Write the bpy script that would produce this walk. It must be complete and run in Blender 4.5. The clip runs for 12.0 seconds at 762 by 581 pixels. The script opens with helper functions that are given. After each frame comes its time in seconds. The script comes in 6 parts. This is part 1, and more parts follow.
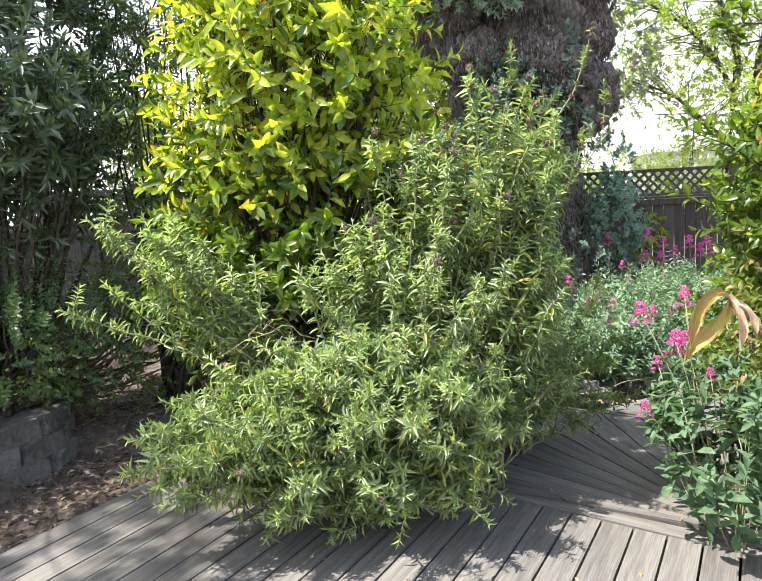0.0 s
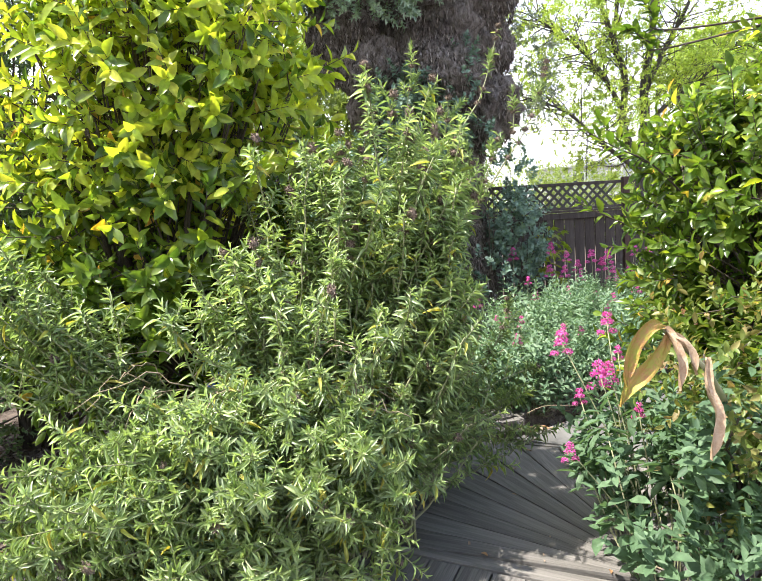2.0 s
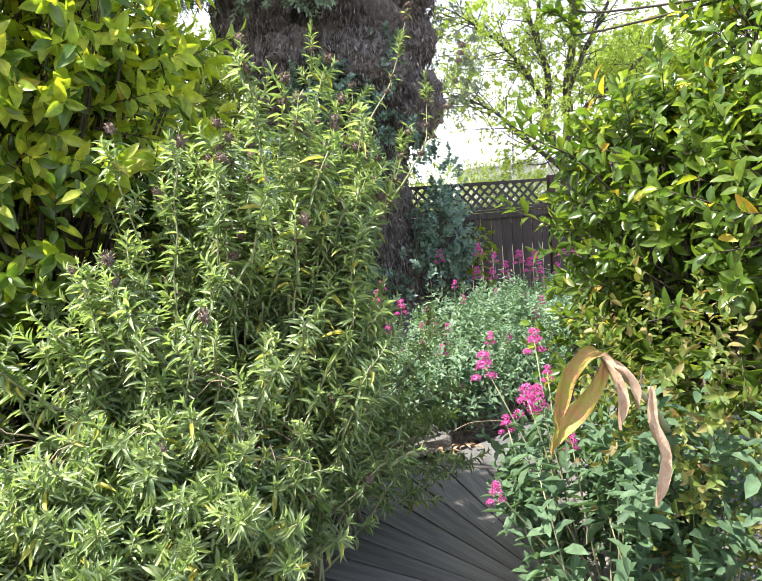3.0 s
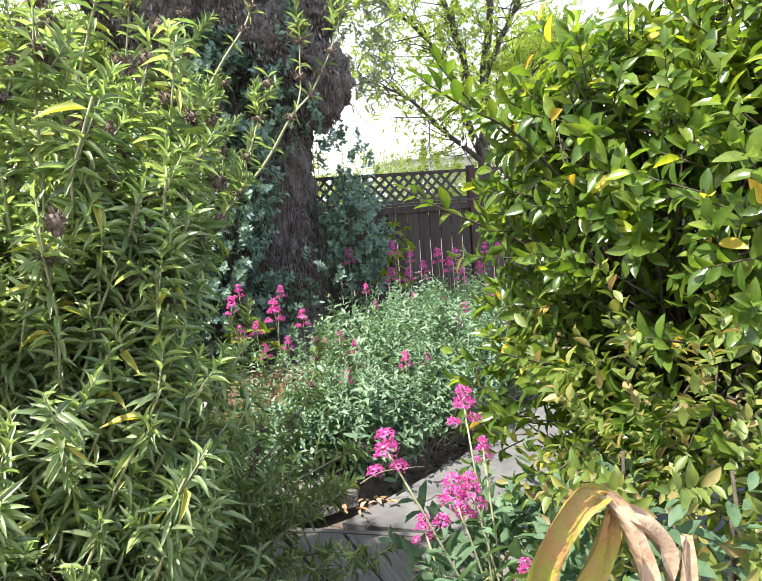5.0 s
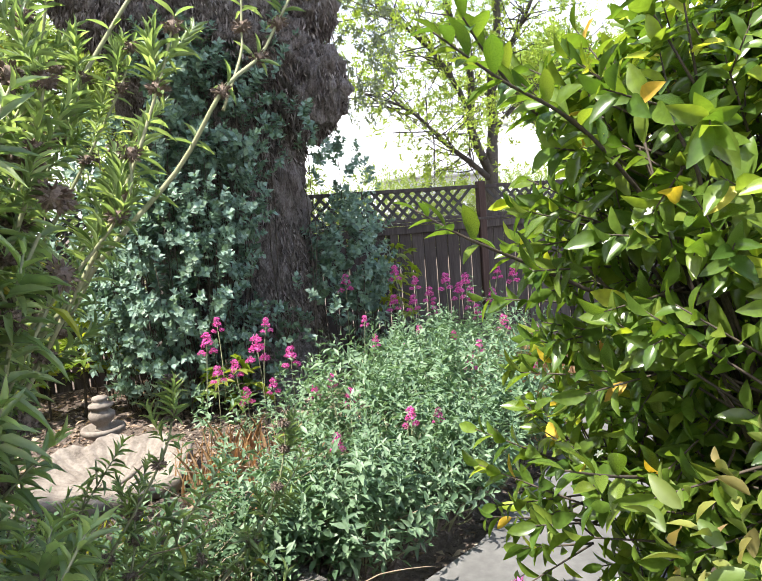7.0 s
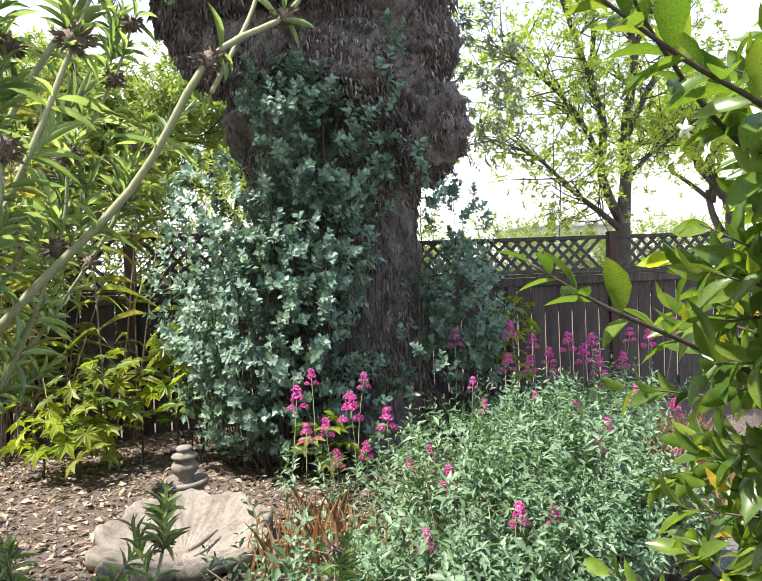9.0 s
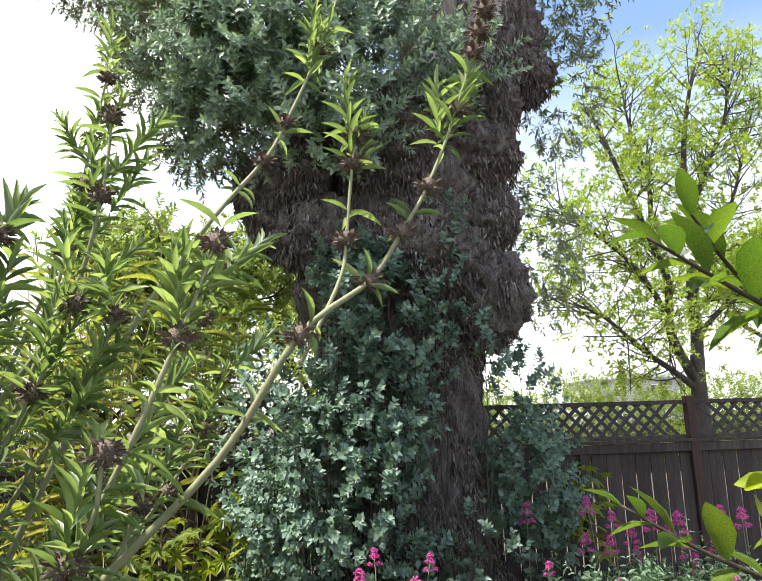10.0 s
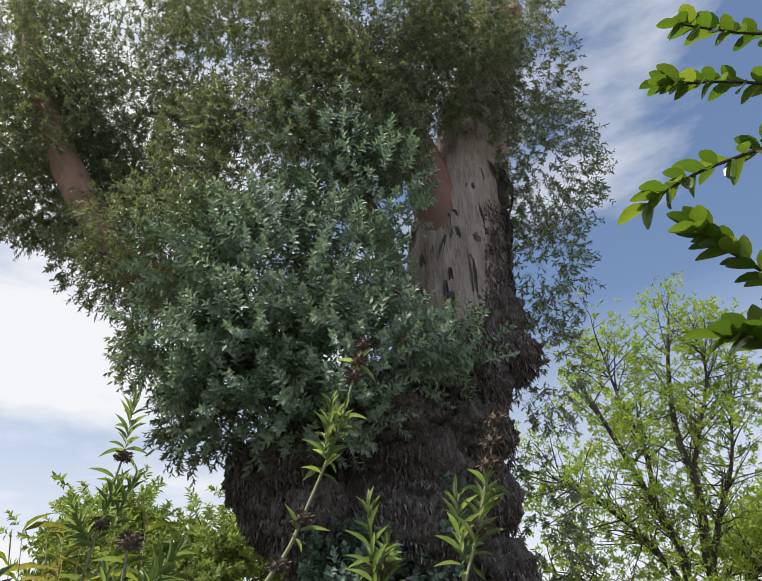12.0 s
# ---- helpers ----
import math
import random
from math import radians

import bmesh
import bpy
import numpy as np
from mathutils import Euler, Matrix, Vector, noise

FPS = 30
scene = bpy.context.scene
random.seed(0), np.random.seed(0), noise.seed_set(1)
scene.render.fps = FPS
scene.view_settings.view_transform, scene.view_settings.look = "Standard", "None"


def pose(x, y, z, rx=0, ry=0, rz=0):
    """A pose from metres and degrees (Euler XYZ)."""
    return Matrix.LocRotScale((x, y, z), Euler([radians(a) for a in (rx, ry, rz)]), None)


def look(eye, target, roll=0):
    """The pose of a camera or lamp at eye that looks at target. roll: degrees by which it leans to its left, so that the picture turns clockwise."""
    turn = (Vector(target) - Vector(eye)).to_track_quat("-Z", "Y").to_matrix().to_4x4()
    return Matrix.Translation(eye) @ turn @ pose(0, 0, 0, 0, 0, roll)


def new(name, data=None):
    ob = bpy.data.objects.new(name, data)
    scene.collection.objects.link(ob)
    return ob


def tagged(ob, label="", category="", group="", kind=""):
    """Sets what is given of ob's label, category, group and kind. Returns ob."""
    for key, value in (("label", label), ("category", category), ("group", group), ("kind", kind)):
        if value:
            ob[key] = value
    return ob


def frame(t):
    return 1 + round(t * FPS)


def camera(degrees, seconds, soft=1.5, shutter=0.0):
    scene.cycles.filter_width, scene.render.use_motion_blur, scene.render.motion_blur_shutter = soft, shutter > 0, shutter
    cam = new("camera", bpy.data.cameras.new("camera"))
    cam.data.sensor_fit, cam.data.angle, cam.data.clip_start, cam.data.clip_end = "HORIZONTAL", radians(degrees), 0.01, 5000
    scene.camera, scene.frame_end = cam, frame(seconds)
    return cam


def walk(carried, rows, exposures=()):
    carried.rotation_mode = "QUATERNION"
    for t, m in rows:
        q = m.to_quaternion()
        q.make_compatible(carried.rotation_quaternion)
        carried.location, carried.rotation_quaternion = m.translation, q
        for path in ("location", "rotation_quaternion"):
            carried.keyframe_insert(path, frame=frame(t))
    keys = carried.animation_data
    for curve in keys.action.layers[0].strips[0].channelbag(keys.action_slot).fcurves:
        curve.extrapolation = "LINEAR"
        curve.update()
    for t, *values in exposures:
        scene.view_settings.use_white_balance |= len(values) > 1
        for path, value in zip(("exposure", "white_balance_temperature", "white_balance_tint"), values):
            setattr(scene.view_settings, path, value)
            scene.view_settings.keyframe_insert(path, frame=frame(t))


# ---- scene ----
cam = camera(60.2, 12.0, 0.8)
METRES, EYE, TILT, LEAN, TURN = 3.48, 1.55, -7.5, 3.2, 0.0
ROWS = [
    (0.0, 0.0, 0.0, 0.0, 0.0, 0.0, -0.0),
    (0.5, 0.0188, 0.0217, 0.0044, -0.71, 0.22, 0.1),
    (1.0, 0.0239, 0.0539, 0.0092, -2.42, 0.53, 0.42),
    (1.5, 0.0224, 0.0953, 0.0164, -5.05, 0.9, 0.82),
    (2.0, 0.024, 0.1306, 0.0229, -8.1, 1.14, 1.43),
    (2.5, 0.0466, 0.178, 0.0291, -11.05, 1.17, 2.12),
    (3.0, 0.0843, 0.2408, 0.0433, -13.78, 0.9, 2.83),
    (3.5, 0.1159, 0.3085, 0.0502, -16.38, 0.53, 3.35),
    (5.5, 0.2192, 0.5377, 0.0854, -21.18, 0.03, 3.83),
    (6.0, 0.2333, 0.5956, 0.0986, -21.32, 0.52, 3.85),
    (6.5, 0.2577, 0.6375, 0.1053, -20.98, 1.07, 4.06),
    (8.5, 0.3377, 0.7879, 0.124, -14.61, 3.52, 1.3),
    (9.0, 0.3431, 0.8053, 0.1326, -10.37, 5.89, 0.41),
    (9.5, 0.3411, 0.8066, 0.1488, -6.82, 11.76, -0.33),
    (10.0, 0.3355, 0.8002, 0.1673, -5.16, 19.02, -0.77),
    (10.5, 0.3309, 0.7915, 0.1837, -4.77, 25.66, -0.78),
    (11.0, 0.3284, 0.785, 0.1965, -4.84, 31.4, -0.47),
    (11.5, 0.3248, 0.7778, 0.2087, -5.13, 36.49, -0.07),
    (12.0, 0.321, 0.7696, 0.2179, -5.4, 41.14, 0.35),
]
STOPS = [(0.0, 1.7), (5.5, 1.7), (6.5, 1.66), (8.7, 1.56), (9.5, 1.38), (10.5, 0.9), (11.2, 0.45), (12.0, 0.1)]
walk(cam, [(t, pose(0, 0, EYE, TILT, LEAN, TURN) @ pose(METRES * x, METRES * y, METRES * z, 90 + pitch, roll, yaw)) for t, x, y, z, yaw, pitch, roll in ROWS], STOPS)

# ---- daylight ----
SUN_ELEV, SUN_AZ = radians(62), radians(-106)      # azimuth from +y towards +x
SUN_WAY = Vector((math.sin(SUN_AZ) * math.cos(SUN_ELEV), math.cos(SUN_AZ) * math.cos(SUN_ELEV), math.sin(SUN_ELEV)))
sun = new("sun", bpy.data.lights.new("sun", "SUN"))
sun.data.energy, sun.data.angle, sun.data.color = 4.6, radians(0.8), (1.0, 0.95, 0.86)
sun.matrix_world = look(SUN_WAY * 60, (0, 0, 0))

world = bpy.data.worlds.new("sky")
scene.world = world
world.use_nodes = True
wn, wl = world.node_tree.nodes, world.node_tree.links
wn.clear()
w_out, w_bg = wn.new("ShaderNodeOutputWorld"), wn.new("ShaderNodeBackground")
w_sky, w_co, w_map = wn.new("ShaderNodeTexSky"), wn.new("ShaderNodeTexCoord"), wn.new("ShaderNodeMapping")
w_noise, w_ramp, w_mix = wn.new("ShaderNodeTexNoise"), wn.new("ShaderNodeValToRGB"), wn.new("ShaderNodeMixRGB")
w_sep, w_low, w_max = wn.new("ShaderNodeSeparateXYZ"), wn.new("ShaderNodeMapRange"), wn.new("ShaderNodeMath")
w_sky.sky_type, w_sky.sun_disc = "NISHITA", False
w_sky.sun_elevation, w_sky.sun_rotation = SUN_ELEV, SUN_AZ
w_map.inputs["Scale"].default_value = (1.2, 1.2, 3.6)
w_noise.inputs["Scale"].default_value, w_noise.inputs["Detail"].default_value, w_noise.inputs["Roughness"].default_value = 1.7, 7, 0.55
w_ramp.color_ramp.elements[0].position, w_ramp.color_ramp.elements[1].position = 0.5, 0.72
w_low.inputs["From Min"].default_value, w_low.inputs["From Max"].default_value = 0.5, 0.1
w_max.operation, w_max.use_clamp = "MAXIMUM", True
w_west, w_add = wn.new("ShaderNodeMapRange"), wn.new("ShaderNodeMath")       # more cloud in the west
w_west.inputs["From Min"].default_value, w_west.inputs["From Max"].default_value = 0.1, -0.3
w_west.inputs["To Min"].default_value, w_west.inputs["To Max"].default_value = -0.02, 0.22
w_mix.inputs["Color2"].default_value = (5.6, 5.7, 5.9, 1)
w_bg.inputs["Strength"].default_value = 0.15
wl.new(w_co.outputs["Generated"], w_map.inputs["Vector"])
wl.new(w_map.outputs[0], w_noise.inputs["Vector"])
wl.new(w_noise.outputs["Fac"], w_add.inputs[0])
wl.new(w_sep.outputs["X"], w_west.inputs["Value"])
wl.new(w_west.outputs[0], w_add.inputs[1])
wl.new(w_add.outputs[0], w_ramp.inputs["Fac"])
wl.new(w_co.outputs["Generated"], w_sep.inputs[0])
wl.new(w_sep.outputs["Z"], w_low.inputs["Value"])
wl.new(w_ramp.outputs["Color"], w_max.inputs[0])
wl.new(w_low.outputs[0], w_max.inputs[1])
wl.new(w_max.outputs[0], w_mix.inputs["Fac"])
wl.new(w_sky.outputs[0], w_mix.inputs["Color1"])
wl.new(w_mix.outputs[0], w_bg.inputs["Color"])
wl.new(w_bg.outputs[0], w_out.inputs["Surface"])


# ---- materials ----
def blank(name):
    m = bpy.data.materials.new(name)
    m.use_nodes = True
    nt = m.node_tree
    nt.nodes.clear()
    out = nt.nodes.new("ShaderNodeOutputMaterial")
    return m, nt.nodes, nt.links, out


def ramp_node(nodes, stops):
    r = nodes.new("ShaderNodeValToRGB")
    el = r.color_ramp.elements
    while len(el) < len(stops):
        el.new(0.5)
    for e, (p, c) in zip(el, stops):
        e.position, e.color = p, (*c, 1)
    return r


def leaf_mat(name, colors, rough=0.45, through_light=0.4, single=False, tint=(1.25, 1.15, 0.5), gloss=0.5):
    """A leaf: its colour runs over the list from leaf to leaf; light passes through the blade."""
    m, n, l, out = blank(name)
    rnd = n.new("ShaderNodeObjectInfo") if single else n.new("ShaderNodeNewGeometry")
    r = ramp_node(n, [(i / max(1, len(colors) - 1), c) for i, c in enumerate(colors)])
    l.new(rnd.outputs["Random" if single else "Random Per Island"], r.inputs["Fac"])
    co = n.new("ShaderNodeTexCoord")
    ns = n.new("ShaderNodeTexNoise")
    ns.inputs["Scale"].default_value, ns.inputs["Detail"].default_value = 38, 3
    l.new(co.outputs["Object"], ns.inputs["Vector"])
    vr = n.new("ShaderNodeMapRange")
    vr.inputs["From Min"].default_value, vr.inputs["From Max"].default_value = 0.3, 0.7
    vr.inputs["To Min"].default_value, vr.inputs["To Max"].default_value = 0.75, 1.25
    l.new(ns.outputs["Fac"], vr.inputs["Value"])
    mul = n.new("ShaderNodeMixRGB")
    mul.blend_type, mul.inputs["Fac"].default_value = "MULTIPLY", 1
    l.new(r.outputs["Color"], mul.inputs["Color1"])
    l.new(vr.outputs[0], mul.inputs["Color2"])
    p = n.new("ShaderNodeBsdfPrincipled")
    p.inputs["Roughness"].default_value = rough
    p.inputs["Specular IOR Level"].default_value = gloss
    l.new(mul.outputs[0], p.inputs["Base Color"])
    t = n.new("ShaderNodeBsdfTranslucent")
    tc = n.new("ShaderNodeMixRGB")
    tc.blend_type, tc.inputs["Fac"].default_value, tc.inputs["Color2"].default_value = "MULTIPLY", 1, (*[1.5 * v for v in tint], 1)
    l.new(mul.outputs[0], tc.inputs["Color1"])
    l.new(tc.outputs[0], t.inputs["Color"])
    mix = n.new("ShaderNodeMixShader")
    mix.inputs[0].default_value = through_light
    l.new(p.outputs[0], mix.inputs[1])
    l.new(t.outputs[0], mix.inputs[2])
    l.new(mix.outputs[0], out.inputs["Surface"])
    return m


def solid_mat(name, colors, scale=(6, 6, 6), rough=0.8, bump=0.4, bump_scale=None, detail=6, vary=0.0, spec=0.3, dist=0.01, coords="Object"):
    """A solid surface: two scales of noise over the list of colours, with relief and piece-to-piece variation."""
    m, n, l, out = blank(name)
    co = n.new("ShaderNodeTexCoord")
    mp = n.new("ShaderNodeMapping")
    mp.inputs["Scale"].default_value = scale
    l.new(co.outputs[coords], mp.inputs["Vector"])
    n1, n2 = n.new("ShaderNodeTexNoise"), n.new("ShaderNodeTexNoise")
    n1.inputs["Scale"].default_value, n1.inputs["Detail"].default_value, n1.inputs["Roughness"].default_value = 1.0, detail, 0.65
    n2.inputs["Scale"].default_value, n2.inputs["Detail"].default_value = 6.0, 5
    l.new(mp.outputs[0], n1.inputs["Vector"])
    l.new(mp.outputs[0], n2.inputs["Vector"])
    add = n.new("ShaderNodeMath")
    add.operation = "MULTIPLY_ADD"
    add.inputs[1].default_value = 0.45
    l.new(n2.outputs["Fac"], add.inputs[0])
    l.new(n1.outputs["Fac"], add.inputs[2])
    oi = n.new("ShaderNodeObjectInfo")
    va = n.new("ShaderNodeMath")
    va.operation = "MULTIPLY_ADD"
    va.inputs[1].default_value = vary
    l.new(oi.outputs["Random"], va.inputs[0])
    l.new(add.outputs[0], va.inputs[2])
    r = ramp_node(n, [(0.4 + 0.6 * i / max(1, len(colors) - 1), c) for i, c in enumerate(colors)])
    l.new(va.outputs[0], r.inputs["Fac"])
    p = n.new("ShaderNodeBsdfPrincipled")
    p.inputs["Roughness"].default_value = rough
    p.inputs["Specular IOR Level"].default_value = spec
    l.new(r.outputs["Color"], p.inputs["Base Color"])
    b = n.new("ShaderNodeBump")
    b.inputs["Strength"].default_value, b.inputs["Distance"].default_value = bump, dist
    l.new(add.outputs[0], b.inputs["Height"])
    l.new(b.outputs[0], p.inputs["Normal"])
    l.new(p.outputs[0], out.inputs["Surface"])
    return m


M = {
    "shrub_leaf": leaf_mat("shrub_leaf", [(0.1, 0.15, 0.062), (0.15, 0.21, 0.087), (0.215, 0.28, 0.12), (0.3, 0.365, 0.165), (0.165, 0.23, 0.1)], 0.38, 0.44, gloss=0.8, tint=(1.1, 1.15, 0.6)),
    "shrub_tip": leaf_mat("shrub_tip", [(0.2, 0.28, 0.1), (0.27, 0.36, 0.13), (0.34, 0.42, 0.17), (0.24, 0.33, 0.13)], 0.4, 0.36, gloss=0.7, tint=(1.1, 1.15, 0.55)),
    "shrub_leaf_yellow": leaf_mat("shrub_leaf_yellow", [(0.32, 0.36, 0.06), (0.38, 0.33, 0.07), (0.2, 0.3, 0.06)], 0.55, 0.35),
    "citrus_leaf": leaf_mat("citrus_leaf", [(0.05, 0.1, 0.019), (0.09, 0.155, 0.026), (0.14, 0.21, 0.035), (0.068, 0.127, 0.022), (0.19, 0.25, 0.044)], 0.26, 0.46, tint=(1.15, 1.12, 0.45), gloss=0.6),
    "citrus_leaf_single": leaf_mat("citrus_leaf_single", [(0.05, 0.1, 0.019), (0.105, 0.17, 0.03), (0.068, 0.127, 0.022), (0.17, 0.23, 0.042)], 0.25, 0.46, single=True, tint=(1.15, 1.12, 0.45), gloss=0.55),
    # new growth, with a backlit glow put into its colour
    "citrus_new_lit": leaf_mat("citrus_new_lit", [(0.23, 0.33, 0.035), (0.32, 0.4, 0.045), (0.43, 0.45, 0.065)], 0.32, 0.5, tint=(1.15, 1.1, 0.45)),
    "yellow_leaf": leaf_mat("yellow_leaf", [(0.55, 0.42, 0.04), (0.5, 0.3, 0.06), (0.42, 0.4, 0.05)], 0.45, 0.4),
    "pale_leaf": leaf_mat("pale_leaf", [(0.09, 0.14, 0.028), (0.14, 0.18, 0.036), (0.075, 0.12, 0.024), (0.19, 0.2, 0.05), (0.22, 0.16, 0.075)], 0.5, 0.32),
    "dark_leaf": leaf_mat("dark_leaf", [(0.046, 0.078, 0.044), (0.066, 0.11, 0.055), (0.098, 0.145, 0.072), (0.078, 0.124, 0.078)], 0.3, 0.22, gloss=0.8),
    "small_leaf": leaf_mat("small_leaf", [(0.066, 0.11, 0.046), (0.092, 0.155, 0.06), (0.13, 0.195, 0.066), (0.078, 0.13, 0.066)], 0.4, 0.3),
    "valerian_leaf": leaf_mat("valerian_leaf", [(0.065, 0.12, 0.065), (0.095, 0.16, 0.085), (0.14, 0.215, 0.125), (0.18, 0.26, 0.16), (0.08, 0.14, 0.075)], 0.5, 0.26, tint=(1.1, 1.2, 0.7)),
    "valerian_lush": leaf_mat("valerian_lush", [(0.055, 0.1, 0.055), (0.08, 0.135, 0.07), (0.11, 0.175, 0.095), (0.065, 0.115, 0.06)], 0.6, 0.28, tint=(1.1, 1.2, 0.6), gloss=0.3),
    "blue_leaf": leaf_mat("blue_leaf", [(0.09, 0.15, 0.115), (0.14, 0.215, 0.172), (0.195, 0.28, 0.232), (0.115, 0.18, 0.095), (0.165, 0.245, 0.198)], 0.5, 0.22, tint=(1.05, 1.15, 0.7)),
    "young_leaf": leaf_mat("young_leaf", [(0.17, 0.235, 0.18), (0.25, 0.325, 0.26), (0.32, 0.4, 0.33), (0.18, 0.26, 0.13), (0.26, 0.34, 0.26)], 0.5, 0.26, tint=(1.05, 1.15, 0.7)),
    "gum_leaf": leaf_mat("gum_leaf", [(0.11, 0.145, 0.11), (0.16, 0.2, 0.15), (0.23, 0.27, 0.21), (0.2, 0.27, 0.08)], 0.42, 0.32),
    "far_leaf": leaf_mat("far_leaf", [(0.2, 0.3, 0.04), (0.27, 0.38, 0.055), (0.34, 0.43, 0.1), (0.15, 0.23, 0.06)], 0.5, 0.5, tint=(1.2, 1.12, 0.6)),
    "hedge_leaf": leaf_mat("hedge_leaf", [(0.19, 0.26, 0.07), (0.26, 0.33, 0.1), (0.14, 0.2, 0.06)], 0.5, 0.4, tint=(1.15, 1.1, 0.6)),
    "reed_leaf": leaf_mat("reed_leaf", [(0.2, 0.27, 0.05), (0.27, 0.33, 0.08), (0.33, 0.32, 0.14), (0.14, 0.21, 0.04)], 0.5, 0.35),
    "star_leaf": leaf_mat("star_leaf", [(0.15, 0.24, 0.02), (0.26, 0.31, 0.03), (0.07, 0.13, 0.03), (0.2, 0.22, 0.03), (0.1, 0.17, 0.03)], 0.4, 0.45, single=True),
    "red_leaf": leaf_mat("red_leaf", [(0.22, 0.04, 0.03), (0.3, 0.1, 0.03), (0.13, 0.03, 0.03)], 0.4, 0.4, single=True),
    "dry_leaf": leaf_mat("dry_leaf", [(0.34, 0.2, 0.09), (0.42, 0.29, 0.17), (0.28, 0.15, 0.07), (0.5, 0.38, 0.24)], 0.7, 0.25, tint=(1.1, 0.9, 0.6)),
    "tan_leaf": solid_mat("tan_leaf", [(0.26, 0.15, 0.085), (0.38, 0.25, 0.16), (0.46, 0.34, 0.24), (0.3, 0.16, 0.075)], (18, 18, 18), 0.6, 0.6, dist=0.006),
    "pink_petal": leaf_mat("pink_petal", [(0.52, 0.06, 0.3), (0.64, 0.13, 0.44), (0.45, 0.035, 0.22), (0.72, 0.28, 0.56)], 0.6, 0.35, tint=(1.1, 0.8, 0.9)),
    "red_petal": leaf_mat("red_petal", [(0.6, 0.03, 0.07), (0.7, 0.06, 0.12), (0.5, 0.03, 0.1)], 0.6, 0.35, tint=(1.1, 0.8, 0.8)),
    "white_petal": leaf_mat("white_petal", [(0.75, 0.74, 0.66), (0.8, 0.8, 0.74)], 0.6, 0.35, tint=(1, 1, 0.9)),
    "seed": solid_mat("seed", [(0.085, 0.062, 0.05), (0.15, 0.112, 0.09), (0.24, 0.185, 0.145)], (60, 60, 60), 0.9, 0.6),
    "seed_pale": solid_mat("seed_pale", [(0.2, 0.14, 0.1), (0.32, 0.24, 0.17), (0.42, 0.33, 0.25)], (60, 60, 60), 0.9, 0.6),
    "stem_green": solid_mat("stem_green", [(0.16, 0.19, 0.09), (0.24, 0.25, 0.14), (0.3, 0.28, 0.18)], (30, 30, 30), 0.7, 0.2),
    "stem_dry": solid_mat("stem_dry", [(0.16, 0.12, 0.08), (0.26, 0.2, 0.14), (0.36, 0.29, 0.21)], (30, 30, 30), 0.8, 0.3),
    "stem_dark": solid_mat("stem_dark", [(0.03, 0.024, 0.018), (0.06, 0.047, 0.036), (0.1, 0.08, 0.06)], (25, 25, 25), 0.8, 0.4),
    "bark": solid_mat("bark", [(0.022, 0.017, 0.014), (0.085, 0.067, 0.058), (0.19, 0.16, 0.145), (0.3, 0.262, 0.243), (0.4, 0.36, 0.34)], (20, 20, 6), 0.95, 1.0, dist=0.12, detail=12),
    "smooth_bark": solid_mat("smooth_bark", [(0.14, 0.112, 0.092), (0.3, 0.245, 0.205), (0.43, 0.375, 0.33), (0.54, 0.5, 0.455)], (7, 7, 1.1), 0.8, 0.9, dist=0.05, detail=10),
    "limb_bark": solid_mat("limb_bark", [(0.15, 0.09, 0.06), (0.26, 0.16, 0.11), (0.34, 0.24, 0.18)], (3, 3, 1.5), 0.7, 0.3, dist=0.02),
    "flake": leaf_mat("flake", [(0.05, 0.04, 0.035), (0.14, 0.115, 0.103), (0.27, 0.233, 0.217), (0.085, 0.067, 0.058), (0.42, 0.38, 0.36)], 0.9, 0.03, gloss=0.2),
    "far_bark": solid_mat("far_bark", [(0.035, 0.03, 0.026), (0.07, 0.061, 0.052), (0.11, 0.098, 0.085)], (6, 6, 2), 0.9, 0.7, dist=0.03),
    "deck": solid_mat("deck", [(0.036, 0.033, 0.03), (0.073, 0.067, 0.062), (0.12, 0.111, 0.103), (0.185, 0.172, 0.159)], (34, 1.3, 20), 0.8, 0.8, dist=0.006, detail=9, vary=0.16, spec=0.35),
    "fence": solid_mat("fence", [(0.02, 0.015, 0.0135), (0.036, 0.028, 0.025), (0.058, 0.046, 0.042), (0.09, 0.076, 0.07)], (22, 22, 1.4), 0.85, 0.5, dist=0.005, detail=8, vary=0.16),
    "fence_old": solid_mat("fence_old", [(0.045, 0.038, 0.035), (0.08, 0.07, 0.066), (0.12, 0.106, 0.1), (0.16, 0.145, 0.138)], (22, 22, 1.4), 0.9, 0.5, dist=0.005, detail=8, vary=0.16),
    "lattice": solid_mat("lattice", [(0.028, 0.026, 0.025), (0.05, 0.046, 0.044), (0.08, 0.074, 0.07)], (25, 25, 25), 0.85, 0.4, dist=0.003, vary=0.12),
    "post": solid_mat("post", [(0.034, 0.02, 0.016), (0.06, 0.036, 0.03), (0.085, 0.055, 0.046)], (18, 18, 2), 0.85, 0.4, dist=0.004),
    "stone": solid_mat("stone", [(0.05, 0.046, 0.042), (0.11, 0.101, 0.092), (0.18, 0.168, 0.155), (0.27, 0.255, 0.237)], (18, 18, 18), 0.95, 1.0, dist=0.05, detail=9, vary=0.2),
    "concrete": solid_mat("concrete", [(0.06, 0.058, 0.056), (0.105, 0.102, 0.099), (0.16, 0.155, 0.149)], (3, 3, 3), 0.85, 0.35, dist=0.006, detail=9),
